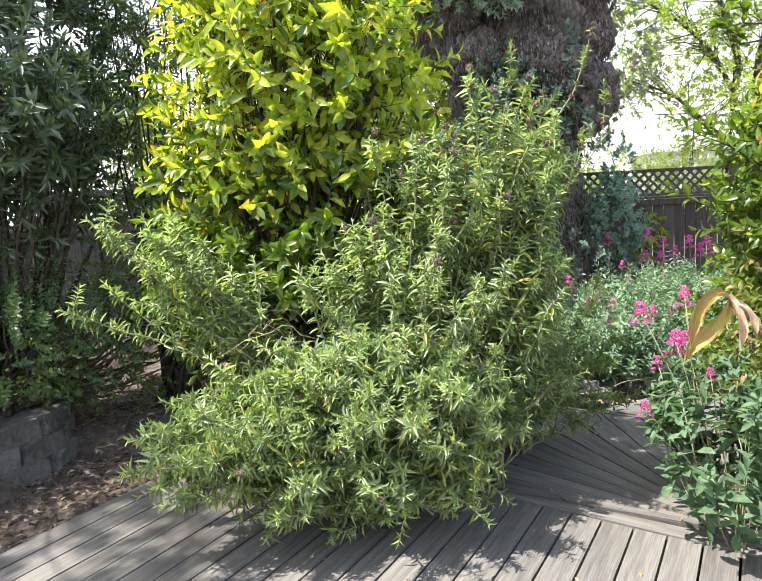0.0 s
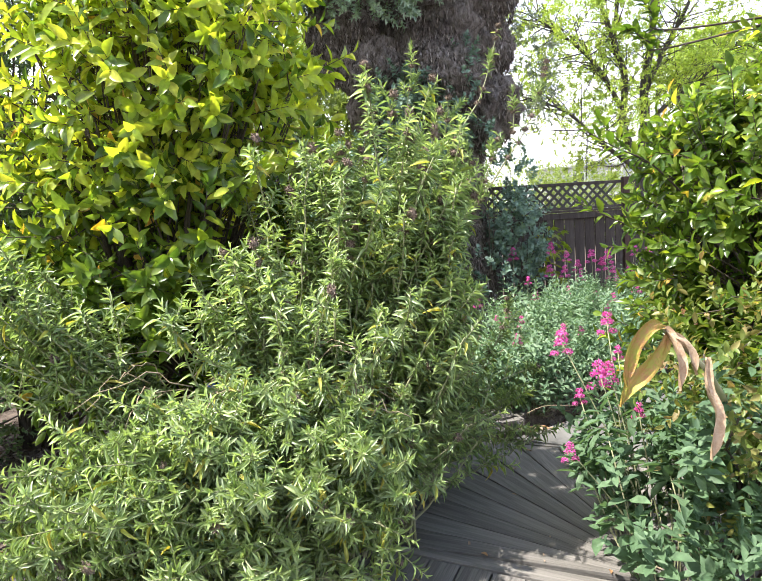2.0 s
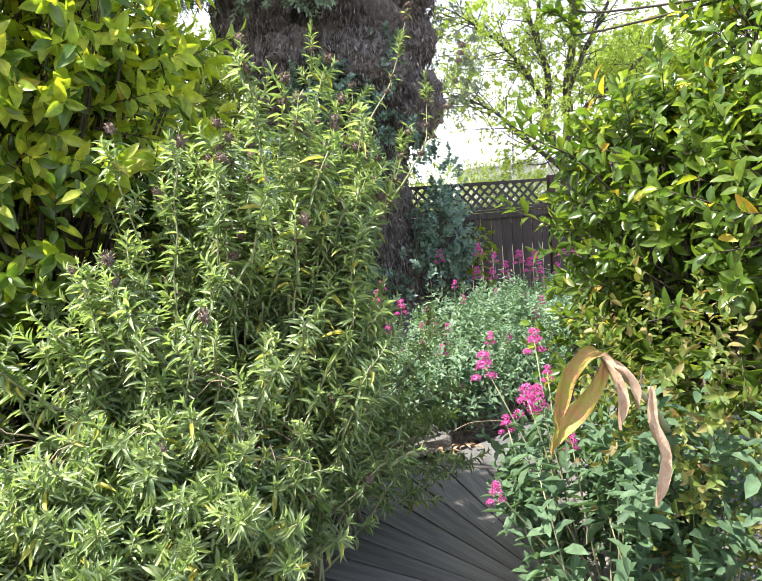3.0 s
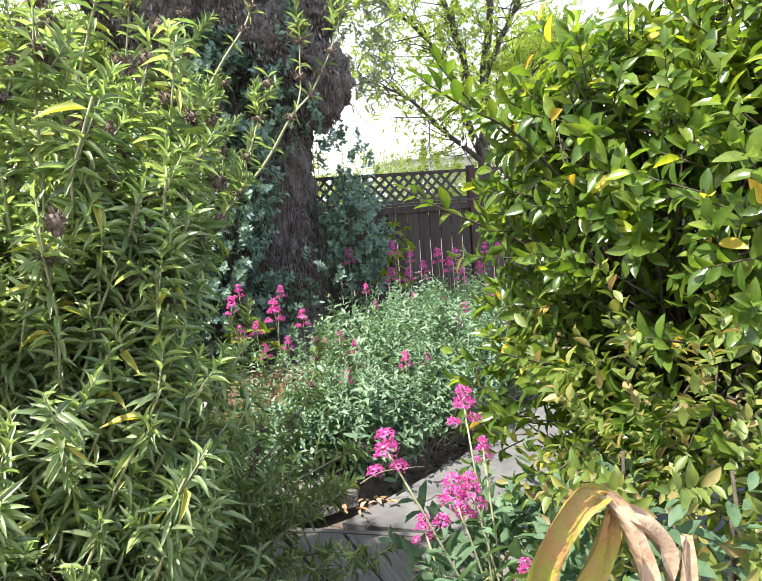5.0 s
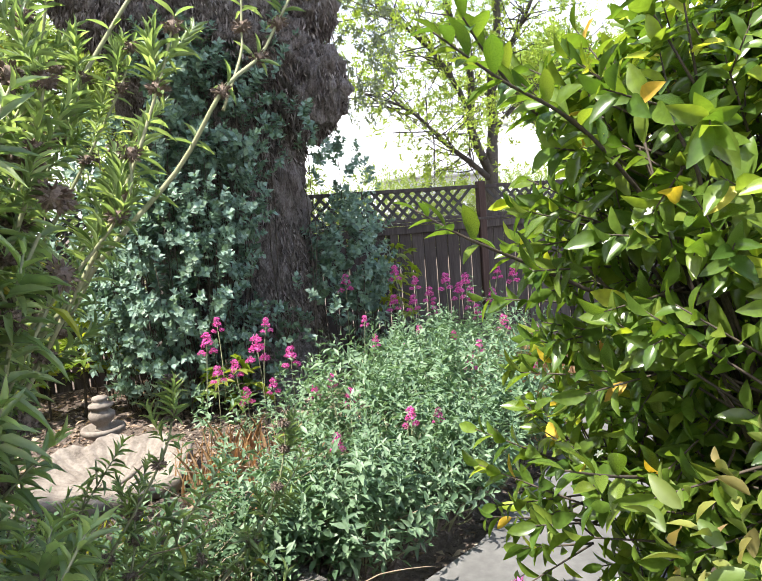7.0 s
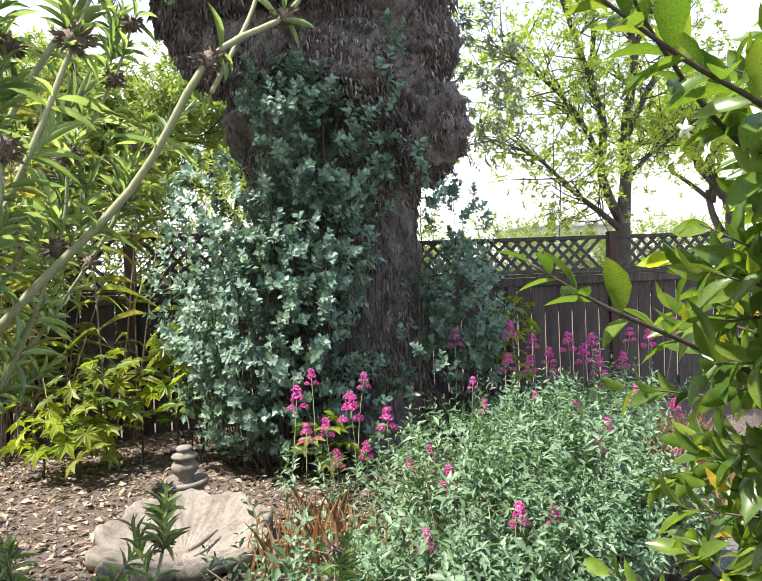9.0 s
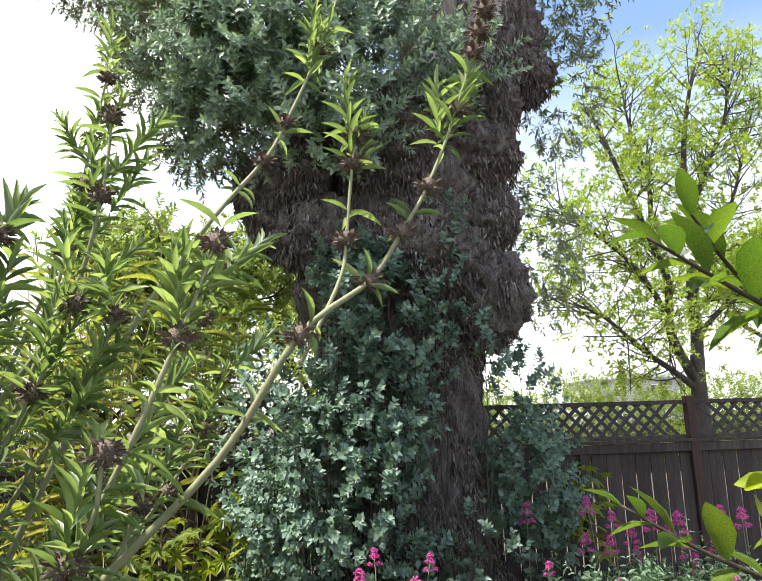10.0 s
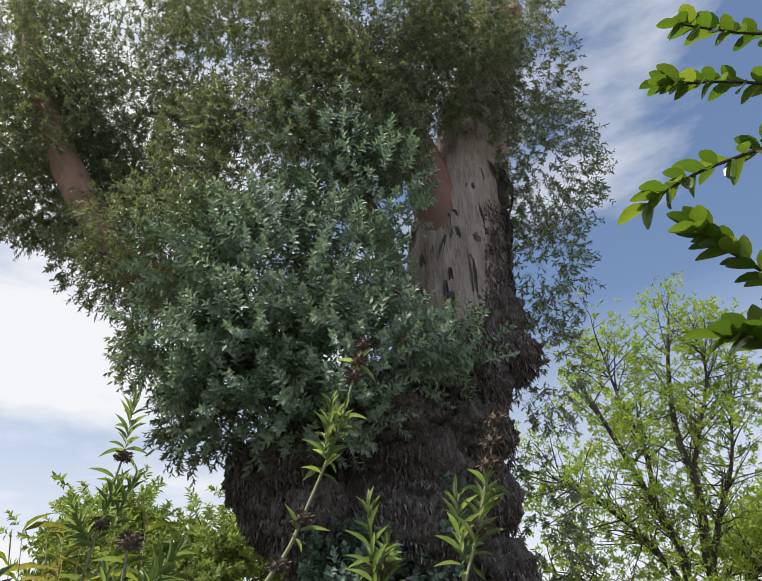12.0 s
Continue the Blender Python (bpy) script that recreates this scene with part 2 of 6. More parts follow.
    "cast_stone": solid_mat("cast_stone", [(0.06, 0.048, 0.039), (0.14, 0.116, 0.097), (0.21, 0.18, 0.153), (0.27, 0.235, 0.205)], (9, 9, 9), 0.85, 0.5, dist=0.008, detail=9),
    "mulch": solid_mat("mulch", [(0.045, 0.033, 0.027), (0.09, 0.067, 0.055), (0.15, 0.117, 0.097), (0.23, 0.19, 0.16)], (22, 22, 22), 0.95, 1.0, dist=0.03, detail=9),
    "chip": leaf_mat("chip", [(0.05, 0.036, 0.03), (0.09, 0.064, 0.05), (0.14, 0.105, 0.085), (0.22, 0.175, 0.14), (0.07, 0.05, 0.04)], 0.9, 0.02, gloss=0.2),
    "litter": leaf_mat("litter", [(0.28, 0.22, 0.17), (0.4, 0.33, 0.26), (0.2, 0.14, 0.1), (0.34, 0.24, 0.18)], 0.85, 0.1, gloss=0.2),
    "siding": solid_mat("siding", [(0.42, 0.43, 0.44), (0.48, 0.49, 0.5), (0.52, 0.53, 0.54)], (1, 1, 6), 0.8, 0.2),
    "roof": solid_mat("roof", [(0.2, 0.2, 0.21), (0.27, 0.27, 0.28), (0.32, 0.32, 0.33)], (2, 2, 2), 0.9, 0.3),
    "white": solid_mat("white", [(0.72, 0.72, 0.71), (0.78, 0.78, 0.77), (0.82, 0.82, 0.81)], (5, 5, 5), 0.6, 0.1),
    "pane": solid_mat("pane", [(0.03, 0.035, 0.045), (0.05, 0.055, 0.065)], (1, 1, 1), 0.08, 0.0, spec=0.6),
    "blue_glaze": solid_mat("blue_glaze", [(0.02, 0.08, 0.3), (0.03, 0.12, 0.4), (0.05, 0.17, 0.5)], (8, 8, 8), 0.25, 0.15, spec=0.6),
    "grass": solid_mat("grass", [(0.06, 0.1, 0.02), (0.1, 0.15, 0.035), (0.15, 0.2, 0.06)], (2, 2, 2), 0.95, 0.6, dist=0.05),
}


# ---- mesh tools ----
def mesh_np(name, verts, tris):
    verts, tris = np.asarray(verts, np.float32).reshape(-1, 3), np.asarray(tris, np.int32).reshape(-1, 3)
    me = bpy.data.meshes.new(name)
    me.vertices.add(len(verts))
    me.vertices.foreach_set("co", verts.ravel())
    me.loops.add(tris.size)
    me.loops.foreach_set("vertex_index", tris.ravel())
    me.polygons.add(len(tris))
    me.polygons.foreach_set("loop_start", np.arange(0, tris.size, 3, dtype=np.int32))
    me.update(calc_edges=True)
    return me


def shade_smooth(me):
    me.polygons.foreach_set("use_smooth", np.ones(len(me.polygons), bool))
    return me


def from_bm(name, bm):
    me = bpy.data.meshes.new(name)
    bm.to_mesh(me)
    bm.free()
    return me


def part(name, me, mat, parent=None, label="", m=None):
    if isinstance(me, bmesh.types.BMesh):
        me = from_bm(name, me)
    if mat is not None and not me.materials:
        me.materials.append(mat)
    ob = new(name, me)
    ob.parent = parent
    if m is not None:
        ob.matrix_basis = m
    if label:
        ob["label"] = label
    return ob


def thing(name, label, category, at=(0, 0, 0), group="", kind=""):
    ob = new(name)
    ob.location = at
    ob.empty_display_size = 0.1
    return tagged(ob, label, category, group, kind)


def local(me_or_verts, at):
    return np.asarray(me_or_verts) - np.asarray(at)


def box_bm(sx, sy, sz, bevel=0.0, at=(0, 0, 0)):
    bm = bmesh.new()
    bmesh.ops.create_cube(bm, size=1, matrix=Matrix.Translation(at) @ Matrix.Diagonal((sx, sy, sz, 1)))
    if bevel:
        bmesh.ops.bevel(bm, geom=list(bm.edges), offset=bevel, segments=1, affect="EDGES")
    return bm


def unit(v):
    return v / np.maximum(np.linalg.norm(v, axis=-1, keepdims=True), 1e-9)


rng = np.random.default_rng(7)

# leaf outlines: (along, half width, lift of the edges) rows
def leaf_shape(rows, curl=0.0):
    """A folded blade with a midrib: vertices in (along, across, up), and its triangles."""
    v, idx = [], []
    for u, w, lift in rows:
        z = -curl * u * u
        if w == 0:
            idx.append((len(v),))
            v.append((u, 0, z))
        else:
            idx.append((len(v), len(v) + 1, len(v) + 2))
            v += [(u, -w, z + lift), (u, 0, z), (u, w, z + lift)]
    tris = []
    for a, b in zip(idx, idx[1:]):
        if len(a) == 1 and len(b) == 3:
            tris += [(a[0], b[0], b[1]), (a[0], b[1], b[2])]
        elif len(a) == 3 and len(b) == 3:
            for k in (0, 1):
                tris += [(a[k], b[k], b[k + 1]), (a[k], b[k + 1], a[k + 1])]
        elif len(a) == 3 and len(b) == 1:
            tris += [(a[0], b[0], a[1]), (a[1], b[0], a[2])]
    return np.array(v, np.float32), np.array(tris, np.int32)


BROAD = leaf_shape([(0, 0.04, 0), (0.16, 0.26, 0.07), (0.4, 0.41, 0.12), (0.64, 0.38, 0.11), (0.86, 0.19, 0.05), (1, 0, 0)], 0.22)
LANCE = leaf_shape([(0, 0, 0), (0.3, 0.42, 0.14), (0.65, 0.36, 0.1), (1, 0, 0)], 0.25)
KITE = leaf_shape([(0, 0, 0), (0.45, 0.45, 0.12), (1, 0, 0)], 0.15)
DIAMOND = (np.array([(0, 0, 0), (0.45, -0.45, 0.1), (0.45, 0.45, 0.1), (1, 0, -0.12)], np.float32), np.array([(0, 1, 3), (0, 3, 2)], np.int32))
OVAL = leaf_shape([(0, 0.05, 0), (0.35, 0.48, 0.1), (0.7, 0.44, 0.1), (1, 0, 0)], 0.1)
ROUND = leaf_shape([(0, 0.03, 0), (0.12, 0.2, 0.04), (0.35, 0.43, 0.09), (0.62, 0.46, 0.1), (0.85, 0.3, 0.06), (0.96, 0.12, 0.02), (1, 0, 0)], 0.12)
BLADE = leaf_shape([(0, 0.3, 0), (0.25, 0.5, 0.1), (0.5, 0.42, 0.1), (0.75, 0.28, 0.05), (1, 0, 0)], 0.55)


def leaves(name, shape, pos, way, up, length, width):
    """One mesh of many leaves: base points, directions, face normals, lengths and widths."""
    v, t = shape
    n = len(pos)
    way = unit(way)
    side = unit(np.cross(up, way))
    nor = np.cross(way, side)
    length, width = np.broadcast_to(length, (n,)), np.broadcast_to(width, (n,))
    pts = (pos[:, None, :] + way[:, None, :] * (v[None, :, 0:1] * length[:, None, None])
           + side[:, None, :] * (v[None, :, 1:2] * width[:, None, None]) + nor[:, None, :] * (v[None, :, 2:3] * length[:, None, None]))
    tris = t[None] + (np.arange(n) * len(v))[:, None, None]
    return shade_smooth(mesh_np(name, pts, tris))


def rand_unit(n):
    return unit(rng.normal(size=(n, 3)))


def sprig_leaves(base, axis, length, count, leaf_len, leaf_wid, open_tip=35, open_base=80, pair=2, twist=90, jitter=0.25, sizes=(0.55, 1.0, 0.8), start=0.1):
    """Leaf frames along many straight sprigs: pairs or spirals round the axis, closed at the tip and open at the base."""
    n = len(base)
    axis = unit(axis)
    length = np.broadcast_to(length, (n,))
    ref = unit(np.cross(axis, rand_unit(n)))
    ref2 = np.cross(axis, ref)
    k = np.arange(count)
    s = start + (1 - start) * (k // pair + 0.5) / math.ceil(count / pair)
    phi = np.radians((k % pair) * 360 / pair + (k // pair) * twist)[None] + rng.normal(0, jitter, (n, count))
    radial = ref[:, None] * np.cos(phi)[..., None] + ref2[:, None] * np.sin(phi)[..., None]
    ang = np.radians(open_base + (open_tip - open_base) * s)[None] + rng.normal(0, jitter * 0.6, (n, count))
    way = axis[:, None] * np.cos(ang)[..., None] + radial * np.sin(ang)[..., None]
    up = axis[:, None] * np.sin(ang)[..., None] - radial * np.cos(ang)[..., None]
    pos = base[:, None] + axis[:, None] * (length[:, None] * s[None])[..., None]
    size = np.interp(s, [0, 0.5, 1], sizes)[None] * rng.uniform(0.75, 1.2, (n, count))
    return pos.reshape(-1, 3), way.reshape(-1, 3), up.reshape(-1, 3), (leaf_len * size).ravel(), (leaf_wid * size).ravel()


def tubes(name, lines, sides=5):
    """Tapered tubes along polylines: a list of (points, radii)."""
    vs, ts, off = [], [], 0
    ang = np.linspace(0, 2 * np.pi, sides, endpoint=False)
    for pts, rad in lines:
        pts = np.asarray(pts, float)
        rad = np.interp(np.linspace(0, 1, len(pts)), np.linspace(0, 1, len(rad)), rad)
        tan = unit(np.gradient(pts, axis=0))
        ref = np.array([0.31, 0.17, 0.93]) if abs(tan[0, 2]) < 0.8 else np.array([0.93, 0.2, 0.1])
        a = unit(np.cross(tan, ref))
        b = np.cross(tan, a)
        ring = pts[:, None] + rad[:, None, None] * (a[:, None] * np.cos(ang)[None, :, None] + b[:, None] * np.sin(ang)[None, :, None])
        n = len(pts)
        vs.append(ring.reshape(-1, 3))
        i = np.arange(n - 1)[:, None] * sides + np.arange(sides)[None]
        j = np.arange(n - 1)[:, None] * sides + (np.arange(sides)[None] + 1) % sides
        ts.append(np.concatenate([np.stack([i, j, i + sides], -1).reshape(-1, 3), np.stack([j, j + sides, i + sides], -1).reshape(-1, 3)]) + off)
        cap = np.array([[0, k + 1, k] for k in range(1, sides - 1)]) + off
        cap2 = np.array([[0, k, k + 1] for k in range(1, sides - 1)]) + off + (n - 1) * sides
        ts += [cap, cap2]
        off += n * sides
    return shade_smooth(mesh_np(name, np.concatenate(vs), np.concatenate(ts)))


def bend(p0, p1, p2, n=8, wob=0.0):
    """A curve from p0 over the handle p1 to p2."""
    t = np.linspace(0, 1, n)[:, None]
    p = (1 - t) ** 2 * np.asarray(p0, float) + 2 * t * (1 - t) * np.asarray(p1, float) + t ** 2 * np.asarray(p2, float)
    if wob:
        w = rng.normal(0, wob, p.shape)
        w[0] = w[-1] = 0
        p = p + w
    return p


def spline(points, n=20):
    """A smooth line through the points."""
    P = np.asarray(points, float)
    P = np.vstack([2 * P[0] - P[1], P, 2 * P[-1] - P[-2]])
    out = []
    seg = len(P) - 3
    for q in np.linspace(0, seg - 1e-6, n):
        i, t = int(q), q - int(q)
        a, b, c, d = P[i:i + 4]
        out.append(0.5 * (2 * b + (c - a) * t + (2 * a - 5 * b + 4 * c - d) * t * t + (3 * b - a - 3 * c + d) * t ** 3))
    return np.array(out)


def in_ball(n, c, r, shell=0.0):
    """Points in an ellipsoid; shell pushes them to its skin."""
    d = rand_unit(n)
    k = rng.uniform(0, 1, (n, 1)) ** (1 / 3)
    k = k * (1 - shell) + shell * rng.uniform(0.8, 1.05, (n, 1))
    return np.asarray(c) + d * k * np.asarray(r), d


def lumpy(radius, seed, amount=0.25, scale=1.6, sub=3, squash=(1, 1, 1)):
    """A rough boulder-like bulge."""
    bm = bmesh.new()
    bmesh.ops.create_icosphere(bm, subdivisions=sub, radius=1)
    for v in bm.verts:
        d = noise.fractal(v.co * scale + Vector((seed, seed * 1.7, 0)), 0.8, 2.1, 5)
        v.co = Vector((v.co.x * squash[0], v.co.y * squash[1], v.co.z * squash[2])) * radius * (1 + amount * d)
    for f in bm.faces:
        f.smooth = True
    return bm


# ---- ground, beds and paths ----
BED_EDGE = [(-6.0, 4.2), (-0.8, 4.3), (0.2, 4.5), (0.74, 4.62), (1.3, 4.7), (1.62, 4.72), (2.35, 5.12), (3.34, 5.85), (4.3, 6.7), (5.6, 7.9), (7.5, 9.6)]


def ground_z(x, y):
    edge = np.interp(x, [p[0] for p in BED_EDGE], [p[1] for p in BED_EDGE])
    k = np.clip((y - edge - 0.12) / 0.12, 0, 1) * (y < 9.4)
    z = -0.075 + k * (0.15 + 0.02 * np.sin(1.7 * x) * np.cos(1.3 * y))
    left = np.clip((-2.35 - x) / 0.2, 0, 1) * (y > 2.4) * (y < 9.4)
    return np.maximum(z, -0.075 + left * 0.42)


def build_ground():
    xs = np.concatenate([[-400, -120, -40, -15], np.arange(-6, 8.01, 0.09), [15, 40, 120, 400]])
    ys = np.concatenate([[-400, -120, -40, -12], np.arange(-4, 10.01, 0.09), [15, 40, 120, 400]])
    X, Y = np.meshgrid(xs, ys)
    Z = ground_z(X, Y)
    fine = (np.abs(X) < 9) & (np.abs(Y) < 11)
    Z = Z + fine * rng.normal(0, 0.006, Z.shape)
    nx, ny = len(xs), len(ys)
    i = (np.arange(ny - 1)[:, None] * nx + np.arange(nx - 1)[None]).ravel()
    tris = np.concatenate([np.stack([i, i + 1, i + nx + 1], 1), np.stack([i, i + nx + 1, i + nx], 1)])
    me = shade_smooth(mesh_np("ground", np.stack([X, Y, Z], -1), tris))
    tagged(part("ground", me, M["mulch"]), "dark bark mulch and garden soil", "ground", kind="structure")


build_ground()


def chips(name, count, area, label, mat, size=(0.02, 0.06)):
    """Bark chips and twigs lying on the soil, as one carpet."""
    x, y = rng.uniform(area[0], area[2], count), rng.uniform(area[1], area[3], count)
    z = ground_z(x, y) + rng.uniform(0.003, 0.022, count)
    pos = np.stack([x, y, z], 1)
    a = rng.uniform(0, 6.283, count)
    way = np.stack([np.cos(a), np.sin(a), rng.normal(0, 0.25, count)], 1)
    up = unit(np.stack([rng.normal(0, 0.4, count), rng.normal(0, 0.4, count), np.ones(count)], 1))
    L = rng.uniform(*size, count)
    me = leaves(name, KITE, pos, way, up, L, L * rng.uniform(0.25, 0.6, count))
    tagged(part(name, me, mat), label, "mulch", kind="stuff")


chips("bark_mulch", 9000, (-2.6, 2.2, 0.3, 5.2), "dark brown bark chips covering the soil beside the deck", M["chip"])
chips("bark_mulch", 16000, (-2.2, 4.9, 4.4, 9.2), "brown bark chips covering the raised flower bed", M["chip"])
chips("leaf_litter", 1100, (-2.6, 2.2, 0.3, 5.2), "pale fallen leaves and twigs scattered over the mulch", M["litter"], (0.03, 0.08))
chips("leaf_litter", 6500, (-1.6, 5.0, 4.4, 9.2), "pale fallen leaves and twigs scattered under the gum tree", M["litter"], (0.03, 0.09))

# ---- concrete path ----
def build_path():
    bm = bmesh.new()
    outline = [(1.5, 4.62), (2.35, 5.02), (3.34, 5.74), (4.3, 6.6), (5.6, 7.8), (7.4, 9.2), (7.4, 1.5), (2.9, 1.5), (2.9, 3.6), (2.22, 4.05)]
    vs = [bm.verts.new((x, y, -0.012)) for x, y in outline]
    f = bm.faces.new(vs)
    r = bmesh.ops.extrude_face_region(bm, geom=[f])
    bmesh.ops.translate(bm, verts=[v for v in r["geom"] if isinstance(v, bmesh.types.BMVert)], vec=(0, 0, -0.1))
    bmesh.ops.recalc_face_normals(bm, faces=bm.faces)
    path = tagged(part("pavement", bm, M["concrete"]), "grey weathered concrete path with hairline cracks", "path", kind="structure")
    for pts in ([(1.95, 4.62), (2.1, 4.66), (2.22, 4.62), (2.4, 4.7)], [(2.05, 4.3), (2.2, 4.42), (2.25, 4.55), (2.4, 4.7)], [(3.9, 6.0), (4.1, 6.3), (4.05, 6.5)]):
        line = spline([(x, y, -0.0105) for x, y in pts], 14) + rng.normal(0, 0.006, (14, 3)) * (1, 1, 0)
        part("crack", tubes("crack", [(line, (0.002, 0.004, 0.002))], 4), M["stem_dark"], path)


build_path()

# ---- deck ----
D = np.array([0.5, 0.866])              # way of the boards
N = np.array([0.866, -0.5])             # across the boards
B0, B1 = np.array([0.48, 3.39]), np.array([1.46, 2.67])     # the border against the fan
PIVOT = np.array([1.56, 2.78])


def quad_board(corners, top=0.0, thick=0.036, bevel=0.003):
    """A board from four plan corners."""
    bm = bmesh.new()
    lo = [bm.verts.new((x, y, top - thick)) for x, y in corners]
    hi = [bm.verts.new((x, y, top - bevel)) for x, y in corners]
    c = np.mean(corners, 0)
    ins = []
    for x, y in corners:
        d = unit(np.array([c[0] - x, c[1] - y]))
        ins.append(bm.verts.new((x + d[0] * bevel * 1.4, y + d[1] * bevel * 1.4, top)))
    bm.faces.new(ins)
    n = len(corners)
    for i in range(n):
        j = (i + 1) % n
        bm.faces.new((hi[i], hi[j], ins[j], ins[i]))
        bm.faces.new((lo[i], lo[j], hi[j], hi[i]))
    bmesh.ops.recalc_face_normals(bm, faces=bm.faces)
    return bm


def board_object(name, corners, parent, way, top=0.0):
    """The board's own axes run along it, so that the grain follows the wood."""
    c = np.mean(corners, 0)
    way = unit(np.asarray(way, float))
    acr = np.array([way[1], -way[0]])
    loc = [((p - c) @ acr, (p - c) @ way) for p in np.asarray(corners, float)]
    turn = math.degrees(math.atan2(way[1], way[0])) - 90
    return part(name, quad_board(loc), M["deck"], parent, m=pose(c[0], c[1], top, 0, 0, turn))


def build_deck():
    deck = tagged(new("deck"), "weathered grey wooden deck with fanned boards", "deck", kind="structure")
    pitch, gap = 0.146, 0.010
    bd = unit(B1 - B0)
    edge0 = np.array([-1.91, 2.94]) @ N            # outer edge on the mulch side
    k = 0
    while edge0 + k * pitch < 3.6:
        a, b = edge0 + k * pitch + gap / 2, edge0 + (k + 1) * pitch - gap / 2
        cs = []
        for s in (a, b):
            # where the board's side meets the border line
            t = ((s * N - B0) @ np.array([-bd[1], bd[0]])) / -(D @ np.array([-bd[1], bd[0]]))
            cs.append(s * N + D * (t - 0.055))
        back = min(7.2, (min(cs[0][0], cs[1][0]) + 3.3) / D[0])
        cs = [cs[0], cs[1], cs[1] - D * back, cs[0] - D * back]
        board_object("deck_board", cs, deck, D, rng.normal(0, 0.0012))
        k += 1
    # border board
    nb = np.array([-bd[1], bd[0]])
    p, q = B0 - bd * 2.2, B0 + bd * 3.0
    board_object("border_board", [p - nb * 0.045, q - nb * 0.045, q + nb * 0.0, p + nb * 0.0], deck, bd, 0.002)
    board_object("packing_board", [B0 + nb * 0.002, B1 + bd * 0.6 + nb * 0.002, B1 + bd * 0.6 + nb * 0.12, B0 + nb * 0.05], deck, bd, -0.014)
    # fan of tapered boards
    outer = [(0.05, 3.72), (0.1, 4.05), (0.2, 4.42), (0.74, 4.58), (1.1, 4.63), (1.31, 4.63), (1.7, 4.39), (2.22, 4.03), (2.75, 3.6), (3.3, 3.1), (3.6, 2.6)]
    start = math.atan2(*(B0 - PIVOT)[::-1]) - 0.012
    ang = start
    while ang > 0.1:
        step = 0.142
        r = []
        for a in (ang - 0.005, ang - step + 0.005):
            w = np.array([math.cos(a), math.sin(a)])
            best = 1.8
            for P, Q in zip(outer, outer[1:]):
                P, Q = np.array(P), np.array(Q)
                mat = np.array([w, P - Q]).T
                try:
                    s, u = np.linalg.solve(mat, P - PIVOT)
                except np.linalg.LinAlgError:
                    continue
                if 0 <= u <= 1 and s > 0:
                    best = s
            r.append((PIVOT + w * 0.05, PIVOT + w * best))
        board_object("fan_board", [r[0][0], r[0][1], r[1][1], r[1][0]], deck, r[0][1] - r[0][0] + r[1][1] - r[1][0], rng.normal(0, 0.001) - 0.004)
        ang -= step
    hub = [PIVOT + 0.2 * np.array([math.cos(a), math.sin(a)]) for a in np.linspace(start, 0, 7)]
    board_object("hub_board", hub + [PIVOT + np.array([0.2, -0.1]), B1 + np.array([0.03, 0.0])], deck, D, -0.008)
    # end trim against the concrete
    for P, Q in (((1.2, 4.68), (2.75, 3.66)),):
        P, Q = np.array(P), np.array(Q)
        w = unit(Q - P)
        nn = np.array([-w[1], w[0]])
        board_object("trim_board", [P, Q, Q + nn * 0.03, P + nn * 0.03], deck, w, 0.002)


build_deck()


def split_block(seed, sx, sy, sz):
    """A concrete block with a rough split face and slanted sides."""
    bm = bmesh.new()
    bmesh.ops.create_cube(bm, size=1)
    bmesh.ops.subdivide_edges(bm, edges=bm.edges, cuts=2, use_grid_fill=True)
    for v in bm.verts:
        taper = 1 - 0.12 * (v.co.y + 0.5)
        front = 0.5 - v.co.y
        v.co = Vector((v.co.x * sx * taper, v.co.y * sy, v.co.z * sz))
        d = noise.noise_vector(v.co * 16 + Vector((seed * 3.1, seed, 0)))
        v.co += Vector((d.x * 0.008, d.y * 0.02 * front, d.z * 0.006))
    return bm


